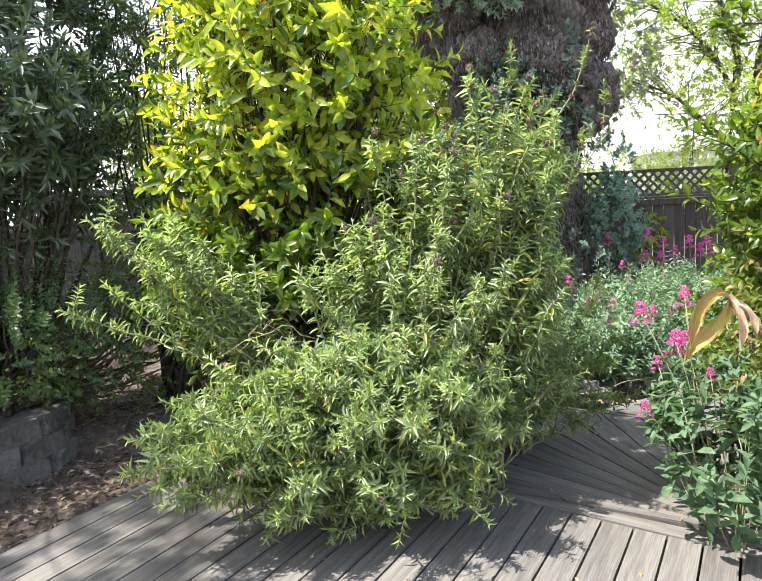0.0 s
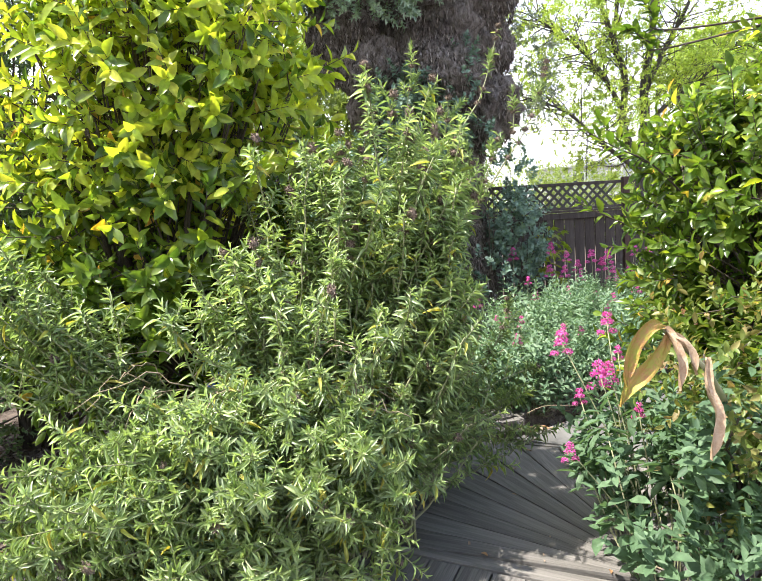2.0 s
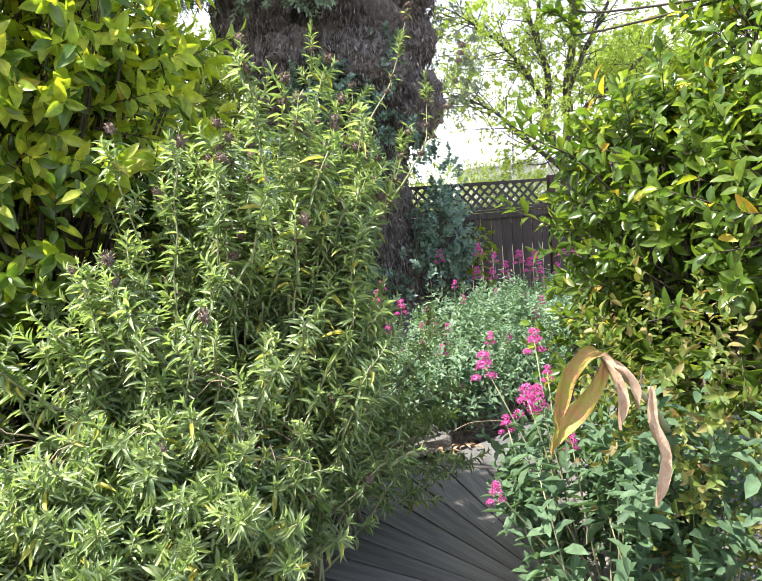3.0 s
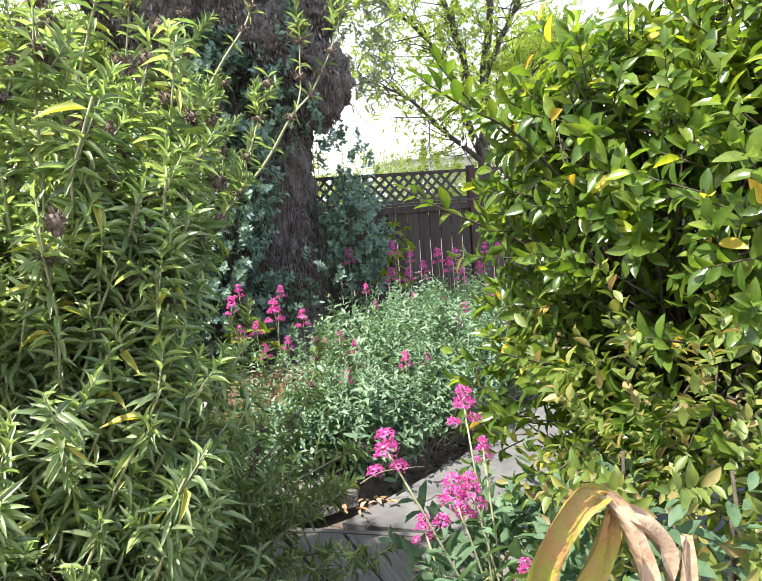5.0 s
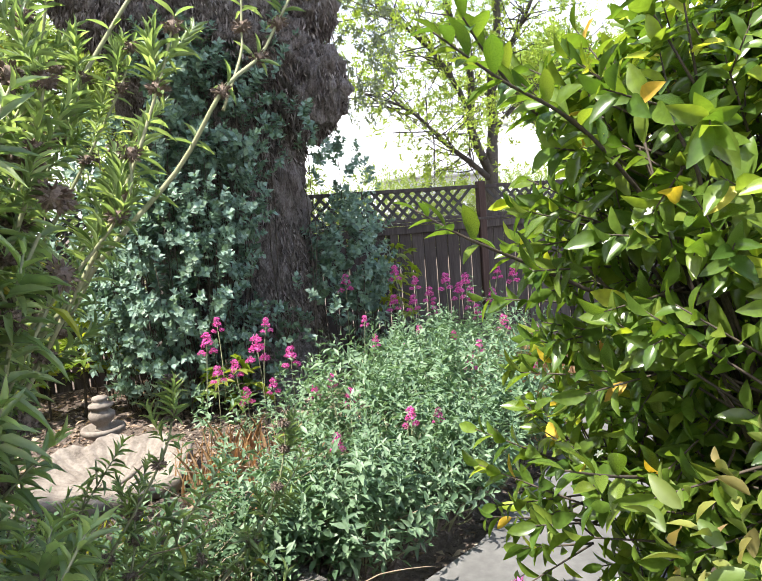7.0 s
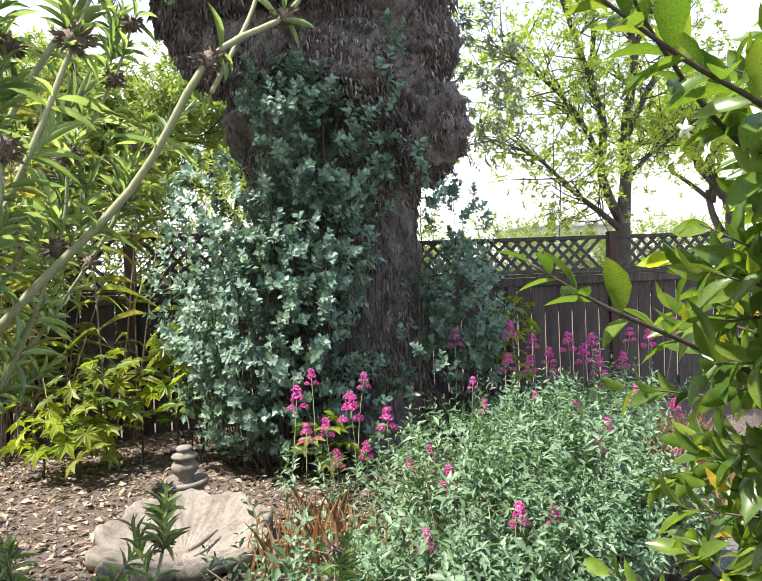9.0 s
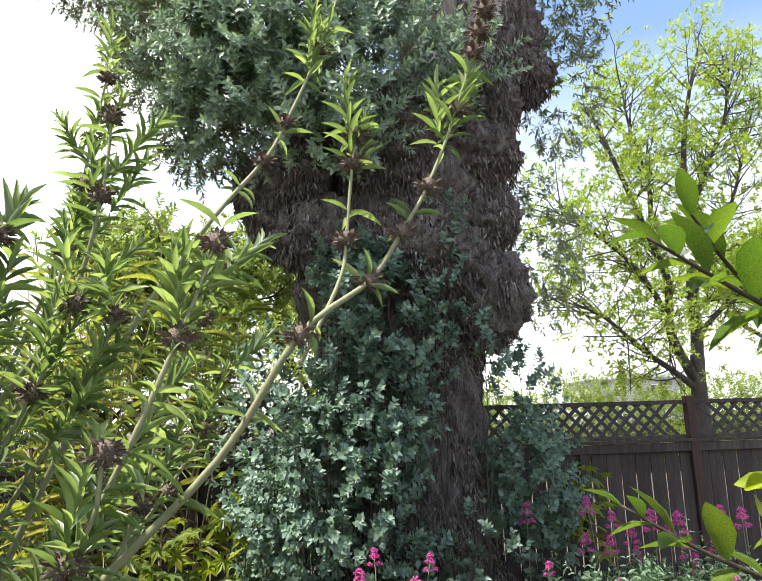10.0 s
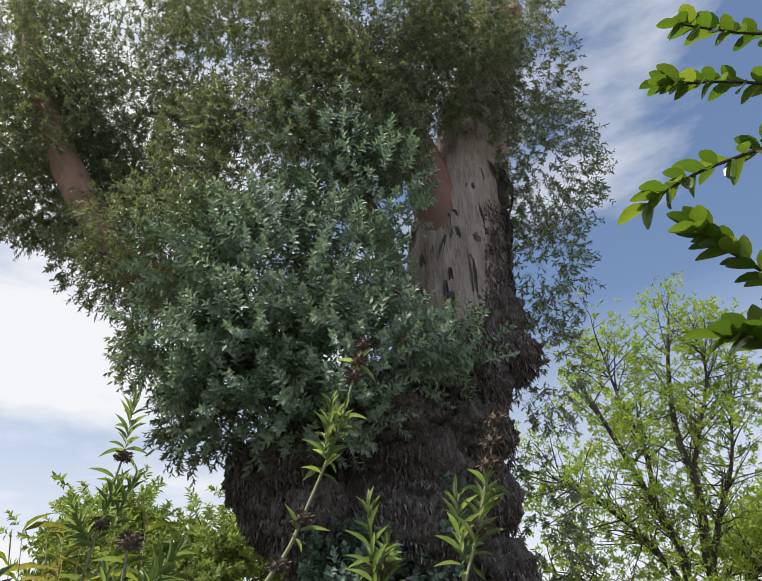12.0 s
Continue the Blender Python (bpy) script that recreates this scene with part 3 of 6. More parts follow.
def build_stones():
    meshes = [from_bm("block", split_block(i, 0.25, 0.17, 0.085)) for i in range(6)]
    edging = tagged(new("stone_edging"), "low grey split-face concrete block edging round the bed", "edging", kind="structure")
    line = spline([(-0.9, 4.26, 0), (-0.2, 4.4, 0), (0.3, 4.56, 0), (0.74, 4.68, 0), (1.15, 4.76, 0), (1.5, 4.8, 0)], 11)
    for i, p in enumerate(line):
        q = line[min(i + 1, 10)] - line[max(i - 1, 0)]
        part("block", meshes[i % 6], M["stone"], edging, m=pose(p[0], p[1] + 0.03, 0.025 + rng.normal(0, 0.005), rng.normal(0, 2), rng.normal(0, 2), math.degrees(math.atan2(q[1], q[0])) + rng.normal(0, 3)))
    for x, y, z, rz in ((1.42, 4.86, 0.095, 16), (1.14, 4.86, 0.09, 12), (1.62, 4.95, 0.03, 62)):
        part("block", meshes[int(10 * x) % 6], M["stone"], edging, m=pose(x, y, z, 0, 0, rz))
    wall = tagged(new("wall_stone"), "low curved garden wall of stacked split-face blocks", "wall", kind="structure")
    big = [from_bm("block", split_block(20 + i, 0.33, 0.24, 0.128)) for i in range(6)]
    for c in range(3):
        curve = spline([(-3.3, 2.4, 0), (-2.75, 3.1, 0), (-2.52, 3.75, 0), (-2.33, 4.2, 0), (-2.45, 4.6, 0), (-2.95, 4.85, 0)], 60)
        seg = np.concatenate([[0], np.cumsum(np.linalg.norm(np.diff(curve, axis=0), axis=1))])
        for s in np.arange(0.16 + 0.16 * (c % 2), seg[-1], 0.335):
            p = np.array([np.interp(s, seg, curve[:, k]) for k in range(3)])
            q = np.array([np.interp(s + 0.05, seg, curve[:, k]) - np.interp(s - 0.05, seg, curve[:, k]) for k in range(3)])
            rz = math.degrees(math.atan2(q[1], q[0])) 
            inward = unit(np.array([-q[1], q[0], 0])) * 0.03 * c
            part("block", big[int(s * 10 + c) % 6], M["stone"], wall, m=pose(p[0] + inward[0], p[1] + inward[1], -0.02 + 0.13 * c, rng.normal(0, 1.5), rng.normal(0, 1.5), rz + rng.normal(0, 3)))


build_stones()

# ---- fences ----
FENCE_Y = 9.3


def fence(name, label, m, bays, old=False):
    """A board fence with a lattice top. bays: (x0, x1, lattice height). Local x runs along it, boards face -y."""
    f = tagged(new(name), label, "fence", kind="structure")
    f.matrix_world = m
    wood = M["fence_old"] if old else M["fence"]
    board = [from_bm("board", box_bm(0.1365, 0.018, 1.40 + 0.004 * i, 0.002)) for i in range(3)]
    k = 0
    for x0, x1, h in bays:
        n = int((x1 - x0) / 0.1465)
        for i in range(n):
            part("board", board[k % 3], wood, f, m=pose(x0 + 0.073 + i * (x1 - x0) / n, rng.normal(0, 0.003), 0.68, rng.normal(0, 0.3), rng.normal(0, 0.15), 0))
            k += 1
        w, c = x1 - x0, (x0 + x1) / 2
        part("rail", box_bm(w, 0.04, 0.085, 0.004), wood, f, m=pose(c, -0.035, 1.36))
        part("rail_cap", box_bm(w, 0.1, 0.03, 0.004), wood, f, m=pose(c, -0.02, 1.425))
        part("bottom_rail", box_bm(w, 0.04, 0.09, 0.004), wood, f, m=pose(c, 0.035, 0.22))
        part("lattice_sill", box_bm(w - 0.09, 0.035, 0.035, 0.003), wood, f, m=pose(c, -0.01, 1.462))
        part("lattice_top", box_bm(w - 0.09, 0.05, 0.04, 0.003), wood, f, m=pose(c, -0.01, 1.44 + h))
        strip = from_bm("lattice_strip", box_bm(0.034, 0.007, (h - 0.03) * 1.414, 0.001))
        for s, dy in ((45, -0.012), (-45, -0.004)):
            x = x0 + h / 2 + 0.05
            while x < x1 - h / 2 - 0.05:
                part("lattice_strip", strip, M["lattice"], f, m=pose(x, dy, 1.45 + h / 2, 0, s, 0))
                x += 0.128
        for xp in ((x0, x1) if (x0, x1, h) == bays[-1] else (x0,)):
            part("post", box_bm(0.09, 0.09, 1.86 + (h - 0.36), 0.006), M["post"], f, m=pose(xp, -0.02, 0.93 + (h - 0.36) / 2))
        part("stile", box_bm(0.06, 0.03, 1.3, 0.003), wood, f, m=pose(x0 + 1.28, -0.03, 0.68))
    return f


fence("fence_back", "dark stained board fence with a lattice top along the back", pose(0, FENCE_Y, 0),
      [(-4.9, -2.45, 0.5), (-2.45, 0.0, 0.5), (0.0, 2.43, 0.5), (2.43, 4.87, 0.36), (4.87, 7.3, 0.36), (7.3, 9.74, 0.36)])
fence("fence_side", "weathered grey board fence with a lattice top behind the shrubs", pose(-3.5, 9.3, 0, 0, 0, 90) @ pose(-9.8, 0, 0.06),
      [(0, 2.45, 0.36), (2.45, 4.9, 0.36), (4.9, 7.35, 0.36), (7.35, 9.8, 0.36)], True)


# ---- gum tree ----
def build_gum():
    gum = thing("gum_tree", "huge old gum tree with burled shaggy trunk and grey leaves", "tree", (1.95, 8.75, 0.0))
    at = np.array([1.95, 8.75, 0.0])
    zs = [-0.1, 0.15, 0.5, 1.2, 2.0, 2.35, 2.8, 3.2, 3.7, 4.2, 5.2, 6.7, 8.3, 10, 12.5]
    cx = [1.95, 1.95, 1.93, 1.9, 1.88, 1.9, 1.93, 1.93, 1.9, 2.15, 2.66, 2.87, 3.25, 3.7, 4.2]
    rr = [1.05, 0.92, 0.76, 0.72, 0.7, 0.74, 0.92, 0.88, 0.95, 0.8, 0.64, 0.57, 0.48, 0.4, 0.26]
    nz, na = 260, 130
    Z = np.linspace(-0.1, 12.5, nz)
    C, R0 = np.interp(Z, zs, cx), np.interp(Z, zs, rr)
    C, R0 = np.convolve(np.pad(C, 4, "edge"), np.ones(9) / 9, "valid"), np.convolve(np.pad(R0, 3, "edge"), np.ones(7) / 7, "valid")
    A = np.linspace(0, 2 * np.pi, na, endpoint=False)
    V = np.zeros((nz, na, 3))
    for i in range(nz):
        z = Z[i]
        low = 1.0 if z < 4.8 else max(0.0, 1 - (z - 4.8) / 0.8)
        for j in range(na):
            a = A[j]
            ca, sa = math.cos(a), math.sin(a)
            p = Vector((ca, sa, z * 0.55))
            big = noise.fractal(p * 1.5, 0.7, 2.0, 3)
            fib = noise.fractal(Vector((ca * 11, sa * 11, z * 4.0)), 0.6, 2.1, 5)
            flute = max(0, 0.8 - z) * 0.14 * math.cos(5 * a + 0.6)
            ring = low * 0.035 * math.sin(z * 10 + 2 * big + 1.5 * ca) * (z > 2.2)
            r = R0[i] * (1 + (0.05 + 0.07 * low) * big) + (0.02 + 0.05 * low) * fib + flute + ring
            V[i, j] = (C[i] + r * ca, 8.75 + r * sa * 0.95, z)
    i = np.arange(nz - 1)[:, None] * na + np.arange(na)[None]
    j = np.arange(nz - 1)[:, None] * na + (np.arange(na)[None] + 1) % na
    tris = np.concatenate([np.stack([i, j, i + na], -1).reshape(-1, 3), np.stack([j, j + na, i + na], -1).reshape(-1, 3)])
    zc = np.repeat(Z[:-1], na)
    zc = np.concatenate([zc, zc]) + rng.normal(0, 0.12, len(tris))
    ang = np.tile(A, nz - 1)
    ang = np.concatenate([ang, ang])
    cut = 4.75 + 1.5 * np.clip(np.cos(ang + 0.15), 0, 1)        # rough bark climbs higher on one side
    me = shade_smooth(mesh_np("trunk", local(V.reshape(-1, 3), at), tris))
    me.materials.append(M["bark"])
    me.materials.append(M["smooth_bark"])
    me.polygons.foreach_set("material_index", (zc > cut).astype(np.int32))
    part("trunk", me, None, gum, "shaggy grey-brown bark below, smooth tan bark above")
    # burls
    for k, (x, y, z, r, sq) in enumerate([(2.52, 8.3, 2.72, 0.44, (1, 1, 1)), (2.5, 8.35, 3.42, 0.42, (1, 1, 0.85)), (2.5, 8.3, 3.98, 0.44, (1.1, 1, 0.7)), (2.58, 8.4, 4.5, 0.42, (1.1, 1, 0.75)),
                                       (1.95, 8.05, 3.05, 0.45, (1.2, 1, 0.8)), (0.95, 8.3, 3.42, 0.38, (1, 1, 1)), (0.72, 8.2, 3.62, 0.26, (1, 1, 1.1)), (1.15, 8.05, 3.2, 0.34, (1, 1, 1)), (0.98, 8.0, 3.72, 0.3, (1, 1, 0.9)),
                                       (1.75, 8.1, 4.0, 0.5, (1.2, 1, 0.6)), (3.05, 8.5, 5.35, 0.3, (1, 1, 1.2)), (3.1, 8.5, 4.9, 0.32, (1, 1, 0.8))]):
        part("burl", lumpy(r, k * 2.3 + 1, 0.24, 3.6, 5, sq), M["bark"], gum, m=pose(x - at[0], y - at[1], z, 0, 0, 40 * k))
    # loose fibrous bark
    n = 26000
    zi = rng.uniform(0.2, 4.7, n)
    a = rng.uniform(math.pi * 0.95, math.pi * 2.05, n)
    r = np.interp(zi, zs, rr) * 1.0 + 0.01
    pos = np.stack([np.interp(zi, zs, cx) + r * np.cos(a), 8.75 + 0.95 * r * np.sin(a), zi], 1)
    for bx, by, bz, br in ((2.52, 8.3, 2.72, 0.44), (2.5, 8.35, 3.42, 0.42), (2.5, 8.3, 3.98, 0.46), (2.58, 8.4, 4.5, 0.45), (0.95, 8.3, 3.42, 0.38), (1.95, 8.05, 3.05, 0.48), (1.15, 8.05, 3.2, 0.34), (0.72, 8.2, 3.62, 0.26), (0.98, 8.0, 3.72, 0.3), (1.75, 8.1, 4.0, 0.5), (3.1, 8.5, 4.9, 0.32)):
        m_ = 1500
        d = rand_unit(m_)
        d[:, 1] = -np.abs(d[:, 1])
        pos = np.concatenate([pos, np.array([bx, by, bz]) + d * br * 1.0])
    m_ = 5000
    zi = 4.5 + 2.3 * rng.uniform(0, 1, m_) ** 1.4
    a = rng.uniform(math.pi * 1.6, math.pi * 2.1, m_) - 0.25 * (zi < 5.2)
    r = np.interp(zi, zs, rr) + 0.01
    pos = np.concatenate([pos, np.stack([np.interp(zi, zs, cx) + r * np.cos(a), 8.75 + 0.95 * r * np.sin(a), zi], 1)])
    patch = np.array([noise.noise(Vector(q) * 2.3) for q in pos])
    pos = pos[patch > -0.22]
    n = len(pos)
    way = np.stack([rng.normal(0, 0.3, n), rng.normal(-0.22, 0.2, n), -np.ones(n)], 1)
    up = unit(np.stack([rng.normal(0, 0.7, n), -np.ones(n), rng.normal(0.3, 0.6, n)], 1))
    me = leaves("bark_flakes", DIAMOND, local(pos, at), way, up, rng.uniform(0.025, 0.1, n), rng.uniform(0.008, 0.022, n))
    tagged(part("bark_flakes", me, M["flake"], gum), kind="stuff")
    # peeling strips on the smooth part
    ribbon = leaves("bark_strip", BLADE, np.zeros((1, 3)), np.array([[0, 0, -1.0]]), np.array([[0, -1.0, 0]]), 1.0, 0.09)
    for _ in range(70):
        z = rng.uniform(4.9, 7.6)
        a = rng.uniform(math.pi * 1.05, math.pi * 1.95)
        r = float(np.interp(z, zs, rr)) * 1.015
        q = np.array([float(np.interp(z, zs, cx)) + r * math.cos(a), 8.75 + 0.95 * r * math.sin(a), z]) - at
        part("bark_strip", ribbon, M["smooth_bark" if rng.uniform() < 0.5 else "bark"], gum, m=pose(*q, rng.normal(0, 4), rng.normal(0, 9), math.degrees(a) + 90) @ Matrix.Diagonal((rng.uniform(0.4, 1.3), 0.35, rng.uniform(0.25, 0.9), 1)))
    for k in range(16):
        z, a = rng.uniform(4.8, 7.0), rng.uniform(math.pi * 1.5, math.pi * 1.95)
        r = float(np.interp(z, zs, rr))
        part("knot", lumpy(rng.uniform(0.03, 0.07), k + 30, 0.4, 2.5, 3, (1, 0.5, 1.3)), M["bark"], gum, m=pose(float(np.interp(z, zs, cx)) + r * math.cos(a) - at[0], 8.75 + 0.95 * r * math.sin(a) - at[1], z))
    # limbs
    limbs = [([(1.5, 8.5, 3.9), (0.75, 8.4, 4.8), (-0.25, 8.4, 5.55), (-0.74, 8.4, 5.95), (-1.19, 8.4, 6.57), (-1.83, 8.4, 7.72), (-2.5, 8.5, 9.4), (-3.2, 8.5, 11.5)], (0.3, 0.2, 0.17, 0.13)),
             ([(2.75, 8.6, 6.0), (2.4, 8.4, 7.6), (1.8, 8.3, 9.0), (1.0, 8.3, 10.6), (0.2, 8.3, 12.5)], (0.34, 0.22, 0.17, 0.1)),
             ([(3.3, 8.7, 8.2), (3.6, 8.6, 9.4), (4.2, 8.6, 11.0)], (0.3, 0.24, 0.15)),
             ([(1.2, 8.4, 4.3), (0.5, 8.2, 4.6), (-0.2, 8.2, 4.7), (-0.5, 8.2, 4.85)], (0.15, 0.1, 0.08, 0.05)),
             ([(2.2, 8.6, 4.6), (1.9, 8.2, 6.0), (1.3, 8.0, 7.4), (0.6, 8.0, 9.0)], (0.2, 0.12, 0.1, 0.05))]
    for pts, rad in limbs:
        part("limb", tubes("limb", [(local(spline(pts, 24), at), rad)], 14), M["limb_bark"], gum, "smooth orange-brown limb")
    # crown: hanging clumps of narrow grey leaves
    blobs = [((-2.3, 9.0, 7.9), (1.0, 1.0, 1.0), 620), ((-1.2, 9.0, 8.4), (1.3, 1.0, 1.1), 620), ((-2.6, 9.0, 9.2), (1.3, 1.2, 1.2), 620), ((-0.9, 9.0, 6.6), (0.9, 0.9, 0.8), 420),
             ((-0.3, 8.0, 5.9), (0.75, 0.8, 0.6), 420), ((0.5, 7.9, 6.9), (1.0, 0.9, 0.9), 620), ((0.4, 8.0, 8.6), (1.2, 1.0, 1.1), 620), ((1.5, 7.9, 7.9), (0.9, 0.8, 1.1), 620), ((1.8, 8.0, 9.6), (1.3, 1.0, 1.2), 700),
             ((0.2, 8.1, 10.6), (1.6, 1.1, 1.0), 600), ((-1.6, 8.2, 10.8), (1.5, 1.1, 1.0), 500), ((2.9, 7.9, 8.6), (0.8, 0.7, 0.8), 380), ((3.4, 8.0, 10.4), (1.2, 1.0, 1.1), 500),
             ((3.95, 8.5, 7.6), (0.75, 0.8, 1.1), 330), ((3.75, 8.6, 6.1), (0.45, 0.6, 0.8), 150), ((3.6, 8.7, 4.9), (0.35, 0.5, 0.7), 90), ((3.3, 8.8, 3.3), (0.3, 0.5, 0.8), 90),
             ((-0.1, 8.1, 4.75), (0.45, 0.5, 0.4), 150), ((0.5, 8.2, 4.35), (0.6, 0.45, 0.5), 260), ((0.75, 8.0, 5.4), (0.8, 0.5, 0.9), 420), ((1.5, 8.0, 5.6), (0.5, 0.4, 0.9), 300), ((0.15, 8.2, 4.1), (0.3, 0.35, 0.3), 70), ((4.2, 8.6, 9.3), (0.6, 0.8, 0.7), 160)]
    blobs += [((-1.9, 9.5, 7.8), (1.1, 0.6, 0.9), 420), ((-0.6, 8.8, 7.7), (0.8, 0.6, 0.9), 330), ((-0.4, 8.9, 6.2), (0.5, 0.5, 0.5), 160), ((2.3, 7.8, 8.3), (0.7, 0.5, 0.8), 200), ((1.9, 7.7, 7.1), (0.45, 0.4, 0.6), 160), ((3.0, 7.8, 9.3), (0.7, 0.5, 0.7), 160), ((-1.75, 8.0, 7.9), (0.5, 0.4, 0.7), 110), ((-2.2, 8.0, 8.9), (0.6, 0.4, 0.7), 120)]
    P, W, U, L, Wd = [], [], [], [], []
    for c, r, n in blobs:
        n = int(n * (2.6 if c[2] > 7 else 1.75))
        b, d = in_ball(n, c, r, 0.35)
        ax = d * 0.7 + np.array([0, -0.2, -0.55]) + rng.normal(0, 0.35, (n, 3))
        s = sprig_leaves(b, ax, rng.uniform(0.08, 0.22, n), 13, 0.068, 0.021, 35, 90, 1, 137, 0.8)
        P.append(s[0]), W.append(s[1] + np.array([0, 0, -0.4])), U.append(s[2]), L.append(s[3]), Wd.append(s[4])
    cat = lambda a: np.concatenate(a)
    tagged(part("crown", leaves("crown", DIAMOND, local(cat(P), at), cat(W), cat(U), cat(L), cat(Wd)), M["gum_leaf"], gum, "hanging clumps of narrow dark grey-green leaves"), kind="stuff")
    # blue juvenile leaves high on the trunk
    P, W, U, L, Wd = [], [], [], [], []
    for c, r, n in [((1.0, 7.6, 5.3), (0.95, 0.5, 0.8), 560), ((1.55, 7.6, 4.5), (0.75, 0.45, 0.45), 380), ((0.55, 7.7, 4.55), (0.6, 0.5, 0.4), 300), ((1.75, 7.6, 6.3), (0.45, 0.4, 0.6), 190), ((0.2, 7.8, 5.6), (0.7, 0.5, 0.6), 260), ((1.2, 7.7, 6.9), (0.6, 0.5, 0.6), 200), ((2.3, 7.7, 4.55), (0.35, 0.3, 0.25), 60), ((0.6, 7.8, 4.15), (0.55, 0.4, 0.4), 260), ((1.25, 7.6, 4.0), (0.5, 0.3, 0.28), 170), ((0.0, 7.9, 4.8), (0.4, 0.4, 0.4), 110)]:
        b, d = in_ball(int(n * 0.75), c, r, 0.4)
        n = len(b)
        ax = d * 0.8 + np.array([0, -0.5, 0.25]) + rng.normal(0, 0.3, (n, 3))
        s = sprig_leaves(b, ax, rng.uniform(0.2, 0.34, n), 18, 0.075, 0.04, 35, 80, 2, 90, 0.3)
        for q, v in zip((P, W, U, L, Wd), s):
            q.append(v)
    tagged(part("young_growth", leaves("young_growth", DIAMOND, local(cat(P), at), cat(W), cat(U), cat(L), cat(Wd)), M["young_leaf"], gum, "blue-grey rounded young leaves sprouting from the trunk"), kind="stuff")
    return gum


build_gum()


def build_suckers():
    """Blue-grey shoots round the foot of the gum tree."""
    at = np.array([1.4, 7.9, 0.08])
    b = thing("sapling_thicket", "thicket of blue-grey gum saplings at the trunk's foot", "shrub", at)
    tips, lines = [], []
    for c, r, n in [((0.98, 8.0, 0.95), (0.42, 0.4, 0.75), 270), ((1.3, 7.75, 1.05), (0.55, 0.35, 0.9), 420), ((1.55, 7.75, 1.75), (0.45, 0.25, 0.6), 220), ((1.7, 7.7, 2.45), (0.38, 0.2, 0.5), 170), ((1.4, 7.62, 2.75), (0.3, 0.15, 0.3), 60), ((2.15, 7.75, 2.95), (0.14, 0.12, 0.45), 26),
                    ((2.85, 8.2, 1.15), (0.35, 0.3, 0.5), 180), ((2.95, 8.3, 0.7), (0.25, 0.3, 0.5), 60), ((0.62, 8.3, 1.3), (0.25, 0.3, 0.5), 70), ((2.95, 8.6, 1.9), (0.25, 0.3, 0.45), 50), ((1.8, 7.75, 0.5), (0.35, 0.25, 0.4), 60), ((2.35, 7.75, 0.75), (0.2, 0.2, 0.3), 16), ((1.0, 7.9, 2.0), (0.45, 0.3, 0.4), 90), ((2.35, 7.75, 2.15), (0.2, 0.15, 0.3), 22)]:
        p, d = in_ball(n, c, r, 0.3)
        tips.append(np.concatenate([p, d * 0.6 + np.array([0, -0.25, 0.55]) + rng.normal(0, 0.3, (n, 3))], 1))
        for q in p[::16]:
            lines.append((bend((c[0] * 0.6 + q[0] * 0.4, q[1] + 0.15, 0.05), (q[0], q[1] + 0.1, q[2] * 0.4), q, 7, 0.02) - at, (0.006, 0.0025)))
    T = np.concatenate(tips)
    T = T[T[:, 2] > 0.12]
    s = sprig_leaves(T[:, :3], T[:, 3:], rng.uniform(0.1, 0.2, len(T)), 14, 0.064, 0.046, 35, 85, 2, 90, 0.45)
    for ln in lines:
        part("stem", tubes("stem", [ln], 5), M["stem_dark"], b)
    tagged(part("foliage", leaves("foliage", KITE, local(s[0], at), s[1], s[2], s[3], s[4] * 1.1), M["blue_leaf"], b), kind="stuff")


build_suckers()


# ---- big flowering shrub with seed whorls ----
def seed_mesh(seed, r=0.016, spiky=95):
    """A dried whorl: a round knot bristling with small cups."""
    r_ = np.random.default_rng(seed)
    d = unit(r_.normal(size=(spiky, 3)))
    d[:, 2] *= 0.7
    core = lumpy(r * 0.75, seed, 0.3, 2.0, 1)
    me = from_bm("core", core)
    cv = np.zeros(len(me.vertices) * 3, np.float32)
    me.vertices.foreach_get("co", cv)
    me.calc_loop_triangles()
    ct = np.zeros(len(me.loop_triangles) * 3, np.int32)
    me.loop_triangles.foreach_get("vertices", ct)
    bpy.data.meshes.remove(me)
    v, t = KITE
    way, side = d, unit(np.cross(d, r_.normal(size=d.shape)))
    L = r * r_.uniform(0.5, 0.85, spiky)
    pts = d[:, None] * r * 0.6 + way[:, None] * (v[None, :, 0:1] * L[:, None, None]) + side[:, None] * (v[None, :, 1:2] * 0.4 * L[:, None, None])
    tt = t[None] + (np.arange(spiky) * len(v))[:, None, None] + len(cv) // 3
    return mesh_np("seed_head", np.concatenate([cv.reshape(-1, 3), pts.reshape(-1, 3)]), np.concatenate([ct.reshape(-1, 3), tt.reshape(-1, 3)]))


